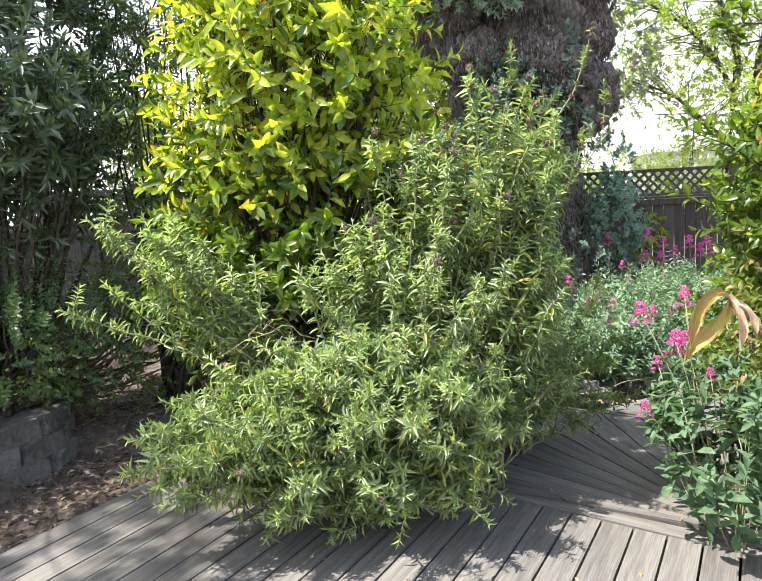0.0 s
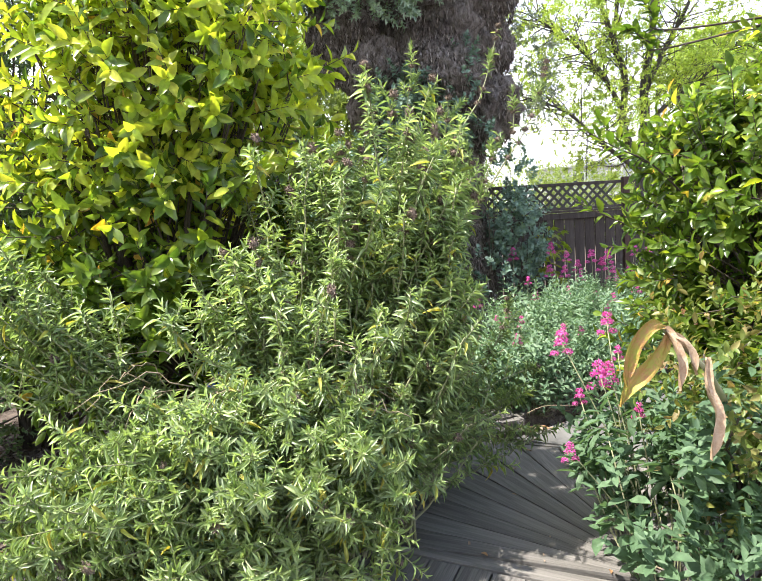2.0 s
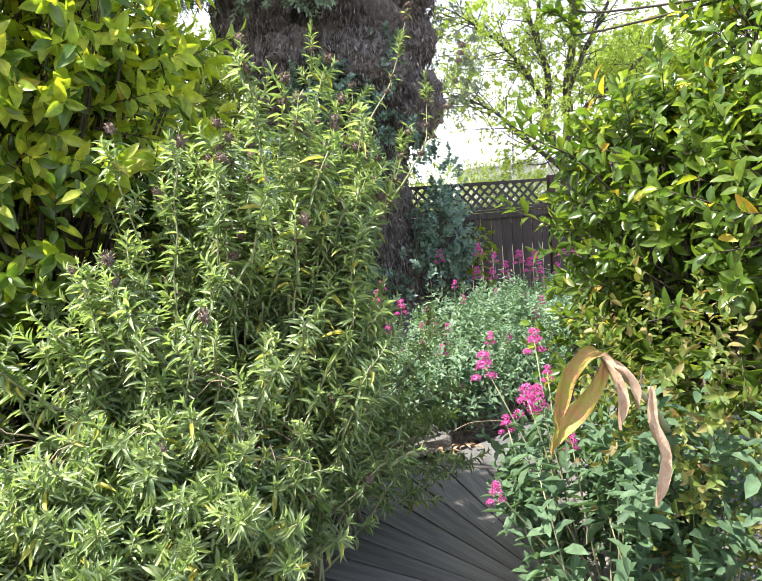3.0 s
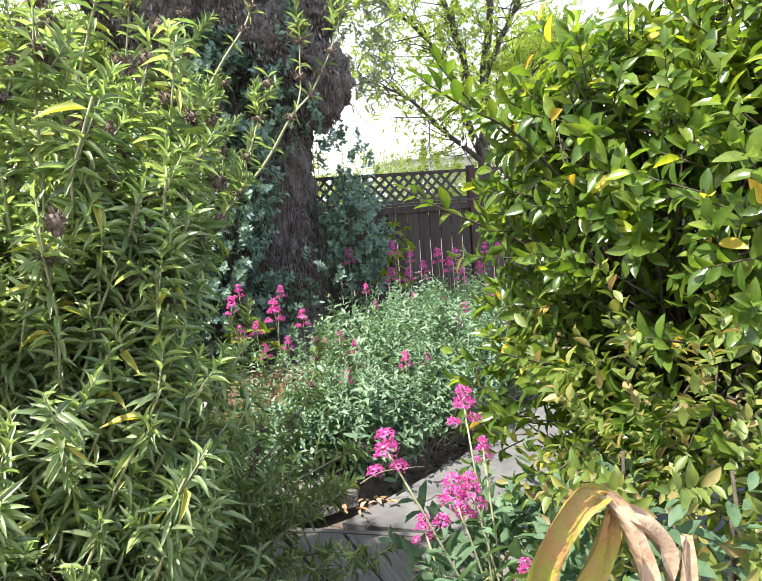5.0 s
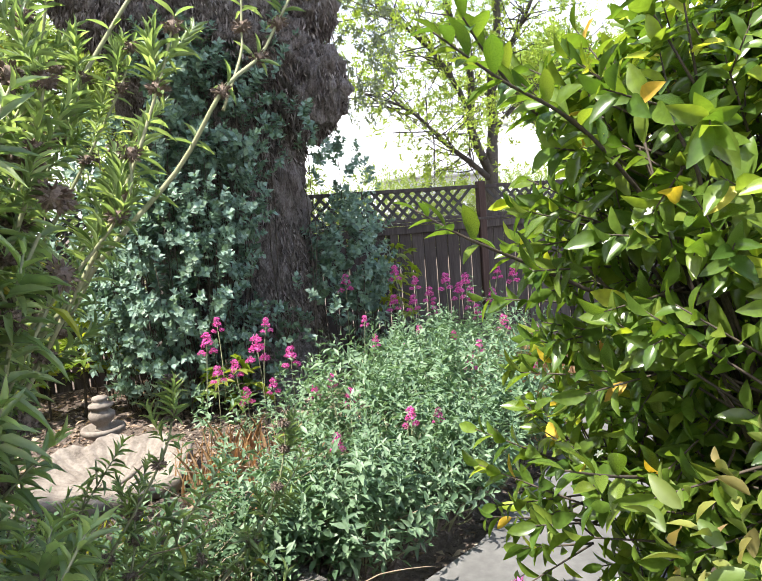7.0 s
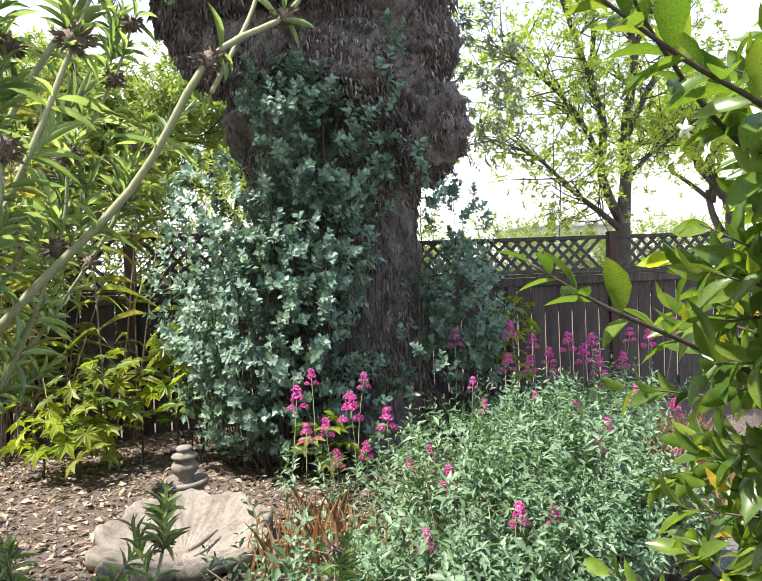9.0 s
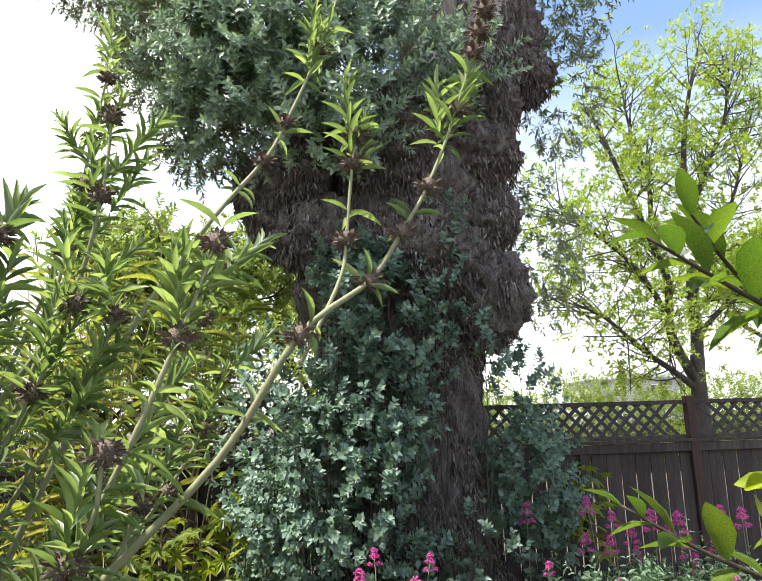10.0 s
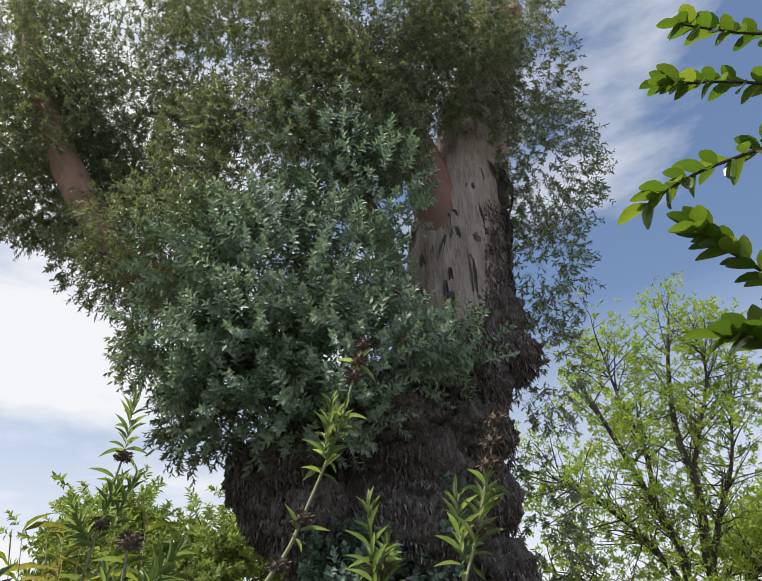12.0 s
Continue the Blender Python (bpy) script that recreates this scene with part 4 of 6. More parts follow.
SEEDS = [seed_mesh(40 + i) for i in range(4)]
HERO = [  # stem points, tuft base and tip
    [(0.3, 3.7, 0.3), (0.6, 3.6, 1.1), (0.905, 3.55, 1.49), (1.07, 3.55, 1.664), (1.155, 3.53, 1.79), (1.236, 3.60, 1.863), (1.279, 3.617, 1.928), (1.316, 3.623, 1.992), (1.36, 3.63, 2.10), (1.403, 3.634, 2.237)],
    [(0.2, 3.8, 0.3), (0.6, 3.75, 1.1), (0.85, 3.75, 1.7), (1.0, 3.766, 1.96), (1.095, 3.784, 2.09), (1.128, 3.794, 2.158), (1.18, 3.81, 2.29), (1.232, 3.831, 2.467)],
    [(1.155, 3.54, 1.76), (1.2, 3.58, 1.86), (1.209, 3.594, 1.913), (1.219, 3.602, 2.014), (1.225, 3.605, 2.05)],
    [(0.1, 3.8, 0.3), (0.5, 3.7, 1.2), (0.75, 3.66, 1.65), (0.86, 3.68, 1.85), (0.902, 3.661, 1.992), (0.91, 3.66, 2.1)],
    [(0.1, 3.7, 0.3), (0.6, 3.5, 1.0), (0.85, 3.45, 1.4), (0.98, 3.44, 1.62), (1.049, 3.446, 1.78), (1.08, 3.45, 1.87)],
    [(0.1, 3.8, 0.3), (0.5, 3.72, 1.1), (0.75, 3.66, 1.5), (0.9, 3.62, 1.731), (0.94, 3.62, 1.83)],
    [(0.1, 3.8, 0.3), (0.45, 3.6, 1.0), (0.8, 3.45, 1.4), (0.975, 3.41, 1.594), (1.0, 3.41, 1.68)],
    [(0.1, 3.9, 0.3), (0.5, 3.8, 1.0), (0.85, 3.7, 1.4), (0.96, 3.675, 1.611), (0.98, 3.67, 1.72)],
    [(0.1, 3.8, 0.3), (0.45, 3.75, 1.1), (0.68, 3.72, 1.5), (0.8, 3.72, 1.75), (0.84, 3.72, 1.93), (0.86, 3.72, 2.03)],
    [(0.1, 3.6, 0.3), (0.5, 3.52, 1.05), (0.72, 3.48, 1.4), (0.83, 3.46, 1.6), (0.87, 3.45, 1.78), (0.88, 3.45, 1.88)],
    [(0.1, 3.9, 0.3), (0.5, 3.9, 1.1), (0.78, 3.88, 1.5), (0.92, 3.86, 1.72), (1.0, 3.85, 1.86), (1.03, 3.85, 1.94)],
    [(0.0, 3.7, 0.3), (0.4, 3.66, 1.0), (0.66, 3.62, 1.4), (0.8, 3.6, 1.62), (0.86, 3.6, 1.74), (0.9, 3.6, 1.84)],
    [(0.1, 4.0, 0.3), (0.5, 4.0, 1.0), (0.78, 3.98, 1.4), (0.93, 3.95, 1.6), (0.99, 3.94, 1.7), (1.02, 3.94, 1.78)],
    [(0.0, 3.5, 0.3), (0.45, 3.42, 1.0), (0.7, 3.36, 1.35), (0.84, 3.32, 1.55), (0.89, 3.31, 1.68), (0.91, 3.3, 1.76)],
    [(0.5, 4.0, 0.1), (0.62, 3.95, 0.5), (0.86, 3.92, 0.85), (0.99, 3.9, 1.05), (1.03, 3.9, 1.16), (1.035, 3.9, 1.24)],
    [(0.7, 4.2, 0.1), (0.95, 4.15, 0.45), (1.2, 4.1, 0.72), (1.28, 4.1, 0.86), (1.31, 4.1, 0.96), (1.315, 4.1, 1.03)],
    [(0.5, 4.1, 0.1), (0.7, 4.0, 0.4), (0.84, 3.95, 0.66), (0.9, 3.92, 0.8), (0.92, 3.92, 0.88), (0.925, 3.92, 0.94)],
    [(0.0, 4.0, 0.3), (0.4, 4.0, 1.2), (0.62, 3.98, 1.7), (0.74, 3.97, 2.0), (0.78, 3.96, 2.2), (0.8, 3.96, 2.32)],
]


def clear_of_walk(p, gap):
    """True where a point keeps its distance from the line walked past the shrub."""
    a, b = np.array([0.55, 1.5]), np.array([1.17, 2.85])
    k = np.clip(((p[:, :2] - a) @ (b - a)) / ((b - a) @ (b - a)), 0, 1)
    return np.linalg.norm(p[:, :2] - a - k[:, None] * (b - a), axis=1) > gap


def wand_nodes(line, step, start):
    """Points and directions at even steps along the leafy part of a stem."""
    seg = np.concatenate([[0], np.cumsum(np.linalg.norm(np.diff(line, axis=0), axis=1))])
    d = np.arange(seg[-1] * start, seg[-1], step)
    p = np.stack([np.interp(d, seg, line[:, k]) for k in range(3)], 1)
    t = unit(np.stack([np.interp(d, seg, np.gradient(line[:, k], seg)) for k in range(3)], 1))
    return p, t, d / seg[-1]


def build_shrub():
    at = np.array([0.2, 3.75, -0.06])
    sh = thing("flowering_shrub", "sprawling green shrub with narrow leaves and dried brown seed whorls", "shrub", at)
    stems, twigs, heads = [], [], []
    SB, SA, SL = [], [], []            # leafy side tufts
    NB, NA = [], []                    # whorls of leaves straight on the stems
    groups = [  # stems, foot, foot spread, tip centre, tip spread, rise of the bow, leafy from, tufts a metre, share of seed heads
        (190, (-0.1, 3.3, 0.02), (0.35, 0.25, 0.0), (-0.32, 2.85, 0.46), (0.66, 0.34, 0.32), 0.2, 0.35, 15, 0.10),
        (110, (0.1, 3.35, 0.05), (0.3, 0.2, 0.0), (-0.02, 2.9, 0.74), (0.46, 0.3, 0.18), 0.2, 0.4, 13, 0.12),
        (26, (-0.3, 3.5, 0.1), (0.3, 0.2, 0.0), (-1.02, 3.25, 1.3), (0.4, 0.28, 0.28), 0.12, 0.5, 8, 0.15),
        (50, (0.15, 3.5, 0.1), (0.3, 0.2, 0.0), (0.12, 3.15, 1.2), (0.46, 0.26, 0.3), 0.05, 0.45, 9, 0.25),
        (40, (0.25, 3.55, 0.0), (0.25, 0.2, 0.0), (0.3, 3.35, 1.68), (0.42, 0.26, 0.34), 0.0, 0.34, 6, 0.8),
        (52, (0.38, 3.5, 0.0), (0.2, 0.2, 0.0), (0.68, 3.2, 1.68), (0.32, 0.26, 0.36), 0.0, 0.34, 6, 0.8),
        (24, (0.4, 3.5, 0.0), (0.15, 0.15, 0.0), (0.82, 3.12, 1.15), (0.18, 0.2, 0.45), 0.1, 0.4, 8, 0.3),
        (24, (0.35, 3.5, 0.0), (0.2, 0.15, 0.0), (0.42, 3.15, 0.66), (0.24, 0.22, 0.26), 0.1, 0.4, 10, 0.1),
        (80, (0.55, 4.0, 0.0), (0.35, 0.3, 0.0), (0.78, 4.0, 0.55), (0.5, 0.36, 0.42), 0.12, 0.3, 9, 0.12)]
    for n, foot, fs, tip, ts, bow, start, rate, share in groups:
        for _ in range(n):
            a = np.array(foot) + rng.uniform(-1, 1, 3) * fs
            e = np.array(tip) + np.clip(rng.normal(0, 0.55, 3), -1.1, 1.1) * ts
            if e[2] < 0.06:
                e[2] = rng.uniform(0.06, 0.25)
            mid = a * 0.5 + e * 0.5 + np.array([0, 0, bow]) + rng.normal(0, 0.07, 3)
            if tip[2] > 1.5:
                mid = a * 0.75 + e * 0.25 + np.array([0, 0, 0.55 * e[2] - 0.25 * e[2]]) + rng.normal(0, 0.05, 3)
            line = bend(a, mid, e, 14, 0.006)
            p, t, u = wand_nodes(line, 1.0 / rate, start)
            ok = clear_of_walk(p, 0.44) & (p[:, 2] > 0.04) & ((p[:, 0] < 1.02 - 0.3 * (p[:, 1] - 2.77)) | ((p[:, 2] < 0.92) & (p[:, 1] > 3.5)))
            if not ok.all():
                cut = np.flatnonzero(~clear_of_walk(line, 0.42) | ((line[:, 0] > 1.06 - 0.3 * (line[:, 1] - 2.77)) & ((line[:, 2] > 0.95) | (line[:, 1] < 3.5))))
                if len(cut):
                    if cut[0] < 5:
                        continue
                    line = line[:cut[0]]
                p, t, u = p[ok], t[ok], u[ok]
            (stems if tip[2] > 1.0 else twigs).append((line - at, (0.0065, 0.0045, 0.0025)))
            out = rand_unit(len(p)) * (1, 1, 0.4)
            SB.append(p)
            SA.append(t * 0.55 + out * 0.75 + np.array([0, 0, 0.45]))
            SL.append(rng.uniform(0.05, 0.15, len(p)))
            if ok.size and ok[-1]:
                SB.append(line[-2:-1]), SA.append(unit(line[-1:] - line[-2:-1]) + rng.normal(0, 0.1, (1, 3))), SL.append(rng.uniform(0.12, 0.2, 1))
            q, tq, uq = wand_nodes(line, 0.06, max(start, 0.45))
            far = clear_of_walk(q, 0.44)
            far &= (q[:, 0] < 1.04 - 0.3 * (q[:, 1] - 2.77)) | (q[:, 2] < 0.92)
            NB.append(q[far]), NA.append(tq[far])
            if rng.uniform() < share:
                for k in range(1 + int(rng.uniform(0, 2.4))):
                    heads.append((line[-1] + unit(line[-1] - line[-3]) * (0.05 - 0.085 * k), rng.uniform(0.9, 1.6)))
    B, A, Ln = np.concatenate(SB), unit(np.concatenate(SA)), np.concatenate(SL)
    for b, a, ln in zip(B, A, Ln):
        twigs.append((np.array([b - a * 0.01, b + a * ln * 0.5, b + a * ln]) - at, (0.0028, 0.0022, 0.0014)))
    count = 18
    s = sprig_leaves(B, A, Ln, count, 0.062, 0.0145, 22, 88, 2, 90, 0.4, (0.85, 1.0, 0.6))
    w = sprig_leaves(np.concatenate(NB), np.concatenate(NA), 0.03, 4, 0.066, 0.014, 60, 95, 2, 90, 0.4, (0.8, 1.0, 1.0))
    n = len(s[0])
    s = [np.concatenate([x, y]) for x, y in zip(s, w)]
    tip_leaf = np.zeros(len(s[0]), bool)
    tip_leaf[:n] = np.tile(np.arange(count) >= 13, n // count)
    yel = (rng.uniform(size=len(s[0])) < 0.022) & ~tip_leaf
    droop = s[1] + np.array([0, 0, -0.14]) * (~tip_leaf)[:, None]
    for nm, mask, mat, lab, k in (("foliage", ~(yel | tip_leaf), "shrub_leaf", "narrow grey-green leaves in whorls", 1.0), ("tip_leaves", tip_leaf, "shrub_tip", "pale fresh leaves at the shoot tips", 0.95), ("faded_leaves", yel, "shrub_leaf_yellow", "yellowing leaves", 1.25)):
        hang = np.array([0, 0, -0.5 if nm == "faded_leaves" else 0.0])
        tagged(part(nm, leaves(nm, LANCE, local(s[0][mask], at), droop[mask] + hang, s[2][mask], s[3][mask] * k, s[4][mask] * k), M[mat], sh, lab), kind="stuff")
    for ln in stems[:290]:
        part("stem", tubes("stem", [ln], 6), M["stem_green"], sh)
    tagged(part("twigs", tubes("twigs", stems[290:] + twigs, 4), M["stem_green"], sh, "thin grey-green twigs"), kind="stuff")
    # dried whorls
    for i, (p, k) in enumerate(heads):
        if clear_of_walk(p[None], 0.5)[0]:
            part("seed_head", SEEDS[i % 4], M["seed"], sh, m=Matrix.Translation(p - at) @ pose(0, 0, 0, *rng.uniform(0, 90, 3)) @ Matrix.Scale(k, 4))
    # tan dead stems lying through the leaves
    for _ in range(70):
        a0 = np.array([rng.uniform(-0.6, 0.5), rng.uniform(3.05, 3.5), rng.uniform(0.5, 0.95)])
        e = a0 + np.array([rng.uniform(-0.5, 0.4), rng.uniform(-0.4, -0.05), rng.uniform(-0.2, 0.3)])
        if not clear_of_walk(e[None], 0.6)[0]:
            continue
        part("dead_stem", tubes("dead_stem", [(bend(a0, (a0 + e) / 2 + np.array([0, 0, 0.15]), e, 9, 0.014) - at, (0.003, 0.0015))], 5), M["stem_dry"], sh)
    for _ in range(90):
        a0 = np.array([rng.uniform(0.1, 0.7), rng.uniform(3.7, 4.2), rng.uniform(0.25, 0.6)])
        e = a0 + np.array([rng.uniform(0.1, 0.55), rng.uniform(-0.25, 0.3), rng.uniform(-0.25, 0.35)])
        part("dead_stem", tubes("dead_stem", [(bend(a0, (a0 + e) / 2 + np.array([0, 0, 0.08]), e, 8, 0.01) - at, (0.0025, 0.0013))], 4), M["stem_dry"], sh)
    # long reaching stems
    hb, ha, wb_, wa_ = [], [], [], []
    for k, pts in enumerate(HERO):
        line = spline(pts, 40)
        part("stem", tubes("stem", [(line - at, (0.006, 0.0042, 0.0028, 0.0018) if k != 2 else (0.0026, 0.0018))], 8), M["stem_green"], sh, "long pale bare stem")
        tip, back = np.array(pts[-1]), np.array(pts[-2])
        ax = unit(tip - back)
        tall = k in (0, 1)
        base = back - ax * 0.06 if tall else back - ax * 0.02
        for q in range(3 if tall else 2):
            hb.append(base + rng.normal(0, 0.006, 3))
            ha.append(ax + rng.normal(0, 0.16, 3))
        heads = pts[4:-1] if len(pts) > 6 else pts[2:]
        for q in heads:
            part("seed_head", SEEDS[k % 4], M["seed"], sh, m=Matrix.Translation(np.array(q) - at) @ Matrix.Scale(1.0, 4))
        if tall:
            for dz in (-0.055, -0.02, 0.015):
                part("seed_head", SEEDS[(k + 1) % 4], M["seed_pale"], sh, m=Matrix.Translation(tip + ax * dz - at) @ Matrix.Scale(1.0, 4))
        # leaf whorls along the stem
        p, t, u = wand_nodes(line, 0.055 if k > 2 else 0.11, 0.62)
        wb_.append(p), wa_.append(t)
        for q, d in zip(p[::3], t[::3]):
            if k > 2:
                hb.append(q)
                ha.append(unit(d * 0.8 + rand_unit(1)[0] * 0.7 + np.array([0, 0, 0.3])))
    s = sprig_leaves(np.array(hb), np.array(ha), rng.uniform(0.08, 0.13, len(hb)), 24, 0.043, 0.009, 14, 56, 2, 90, 0.35, (0.85, 1.0, 0.65))
    w = sprig_leaves(np.concatenate(wb_), np.concatenate(wa_), 0.02, 4, 0.045, 0.0095, 60, 95, 2, 90, 0.4, (0.8, 1.0, 1.0))
    s = [np.concatenate([x, y]) for x, y in zip(s, w)]
    tagged(part("tip_foliage", leaves("tip_foliage", BROAD, local(s[0], at), s[1], s[2], s[3], s[4]), M["shrub_leaf"], sh, "fresh green leaf tufts"), kind="stuff")


build_shrub()


# ---- citrus trees ----
def citrus(name, label, root, masses, seed_count, leaf=0.1, single_box=None, flowers=(), bright=0.15):
    at = np.array(root, float)
    t = thing(name, label, "tree", at)
    B, A, lines = [], [], []
    crown = np.mean([m[0] for m in masses], 0)
    trunk_top = at * 0.6 + np.array([crown[0], crown[1], at[2]]) * 0.4 + np.array([0, 0, 0.45])
    part("trunk", tubes("trunk", [(spline([at, (at + trunk_top) / 2 + 0.02, trunk_top], 8) - at, (0.05, 0.035))], 9), M["stem_dark"], t, "dark grey trunk")
    for c, r, n in masses:
        p, d = in_ball(n, c, r, 0.5)
        B.append(p)
        A.append(d + np.array([0, 0, 0.35]) + rng.normal(0, 0.3, (n, 3)))
        for q in p[::5]:
            lines.append((bend(trunk_top, (trunk_top + q) / 2 + np.array([0, 0, 0.15]), q, 9, 0.01) - at, (0.018, 0.008, 0.004)))
    B, A = np.concatenate(B), unit(np.concatenate(A))
    Ln = rng.uniform(0.14, 0.3, len(B))
    nb = len(lines)
    for b, a, ln in zip(B, A, Ln):
        lines.append((np.array([b - a * 0.08, b, b + a * ln]) - at, (0.004, 0.0035, 0.0015)))
    for ln in lines[:nb]:
        part("branch", tubes("branch", [ln], 6), M["stem_dark"], t)
    tagged(part("twigs", tubes("twigs", lines[nb:], 4), M["stem_dark"], t, "thin dark twigs"), kind="stuff")
    s = list(sprig_leaves(B, A, Ln, 11, leaf, leaf * 0.52, 30, 75, 1, 137, 0.4, (0.8, 1.0, 0.8)))
    s[1] = s[1] + np.array([0, 0, -0.15])
    u = rng.uniform(size=len(s[0]))
    k_new_lit, k_yel = u < bright * np.clip((s[0][:, 2] - 1.2) / 0.8, 0.12, 1), (u > 0.988)     # fresh growth towards the top; scarcer low down in place of shade there
    near = np.zeros(len(u), bool)
    if single_box is not None:
        lo, hi = np.array(single_box[0]), np.array(single_box[1])
        cand = np.flatnonzero(np.all((s[0] > lo) & (s[0] < hi), 1) & ~k_new_lit & ~k_yel)
        near[cand[:280]] = True
    for nm, mask, mat, lab in (("foliage", ~(k_new_lit | k_yel | near), M["citrus_leaf"], "glossy green leaves"), ("new_lit_leaves", k_new_lit, M["citrus_new_lit"], "fresh yellow-green leaves brightened for backlight"), ("yellow_leaves", k_yel, M["yellow_leaf"], "yellowing leaves")):
        tagged(part(nm, leaves(nm, BROAD, local(s[0][mask], at), s[1][mask], s[2][mask], s[3][mask], s[4][mask]), mat, t, lab), kind="stuff")
    one = leaves("leaf", BROAD, np.zeros((1, 3)), np.array([[1.0, 0, 0]]), np.array([[0, 0, 1.0]]), 1.0, 0.46)
    for i in np.flatnonzero(near):
        w = unit(s[1][i])
        sd = unit(np.cross(s[2][i], w))
        nr = np.cross(w, sd)
        m = Matrix((( *[w[0], sd[0], nr[0]], s[0][i][0] - at[0]), (*[w[1], sd[1], nr[1]], s[0][i][1] - at[1]), (*[w[2], sd[2], nr[2]], s[0][i][2] - at[2]), (0, 0, 0, 1)))
        part("leaf", one, M["citrus_leaf_single"], t, m=m @ Matrix.Scale(s[3][i], 4))
    petal_way = np.array([[math.cos(q), math.sin(q), 0.35] for q in np.arange(0, 6.28, 1.2566)])
    fl = leaves("blossom", OVAL, np.zeros((5, 3)), petal_way, np.tile([0, 0, 1.0], (5, 1)), 0.015, 0.007)
    for q in flowers:
        for _ in range(3):
            part("blossom", fl, M["white_petal"], t, m=pose(*(np.array(q) - at + rng.normal(0, 0.018, 3)), *rng.uniform(-70, 70, 3)))
    return t


citrus("citrus_tree", "leafy citrus tree with glossy green leaves beside the path", (2.75, 3.75, -0.06),
       [((2.68, 3.7, 1.35), (0.62, 0.62, 0.7), 319), ((2.53, 3.75, 1.6), (0.42, 0.5, 0.35), 138), ((2.26, 3.6, 1.74), (0.3, 0.32, 0.14), 42), ((2.58, 3.5, 0.75), (0.45, 0.45, 0.4), 117), ((3.03, 3.4, 2.0), (0.55, 0.5, 0.5), 202), ((3.13, 3.6, 2.6), (0.5, 0.45, 0.4), 74), ((2.63, 3.0, 1.5), (0.35, 0.35, 0.5), 95), ((2.38, 3.25, 1.05), (0.3, 0.4, 0.4), 74), ((2.45, 3.95, 0.6), (0.35, 0.35, 0.35), 85)],
       7, 0.094, ((1.6, 2.7, 0.9), (2.35, 3.9, 2.1)), [(1.75, 3.62, 1.72), (2.02, 3.5, 1.5), (1.95, 3.55, 1.02), (1.64, 3.63, 1.9)], 0.12)
# the high share of pale leaves stands in for sun through the crown
citrus("citrus_tree", "sunlit citrus tree with yellow-green leaves behind the shrub", (-0.75, 4.15, -0.06),
       [((-0.55, 3.85, 2.15), (0.55, 0.45, 0.55), 240), ((-0.3, 3.75, 2.6), (0.5, 0.4, 0.4), 150), ((-0.85, 3.9, 1.7), (0.35, 0.4, 0.4), 90), ((-0.1, 3.85, 2.2), (0.35, 0.35, 0.3), 60), ((-0.6, 3.9, 2.9), (0.5, 0.4, 0.35), 90), ((-0.75, 3.8, 1.1), (0.45, 0.35, 0.4), 90), ((-0.45, 3.8, 1.5), (0.5, 0.35, 0.4), 120), ((-0.1, 3.8, 1.75), (0.4, 0.3, 0.35), 60)],
       9, 0.1, None, (), 0.75)


# ---- valerian ----
def flower_head(seed, r=0.03, n=110):
    """A domed cluster of small star flowers."""
    r_ = np.random.default_rng(seed)
    d = unit(r_.normal(size=(n, 3)))
    d[:, 2] = np.abs(d[:, 2]) * 1.1 - 0.35
    pos = d * r * r_.uniform(0.55, 1.0, (n, 1))
    way = unit(d + r_.normal(0, 0.7, d.shape))
    return leaves("flower_head", KITE, pos, way, d + 0.01, r * 0.4, r * 0.26)


HEADS = [flower_head(60 + i) for i in range(4)]


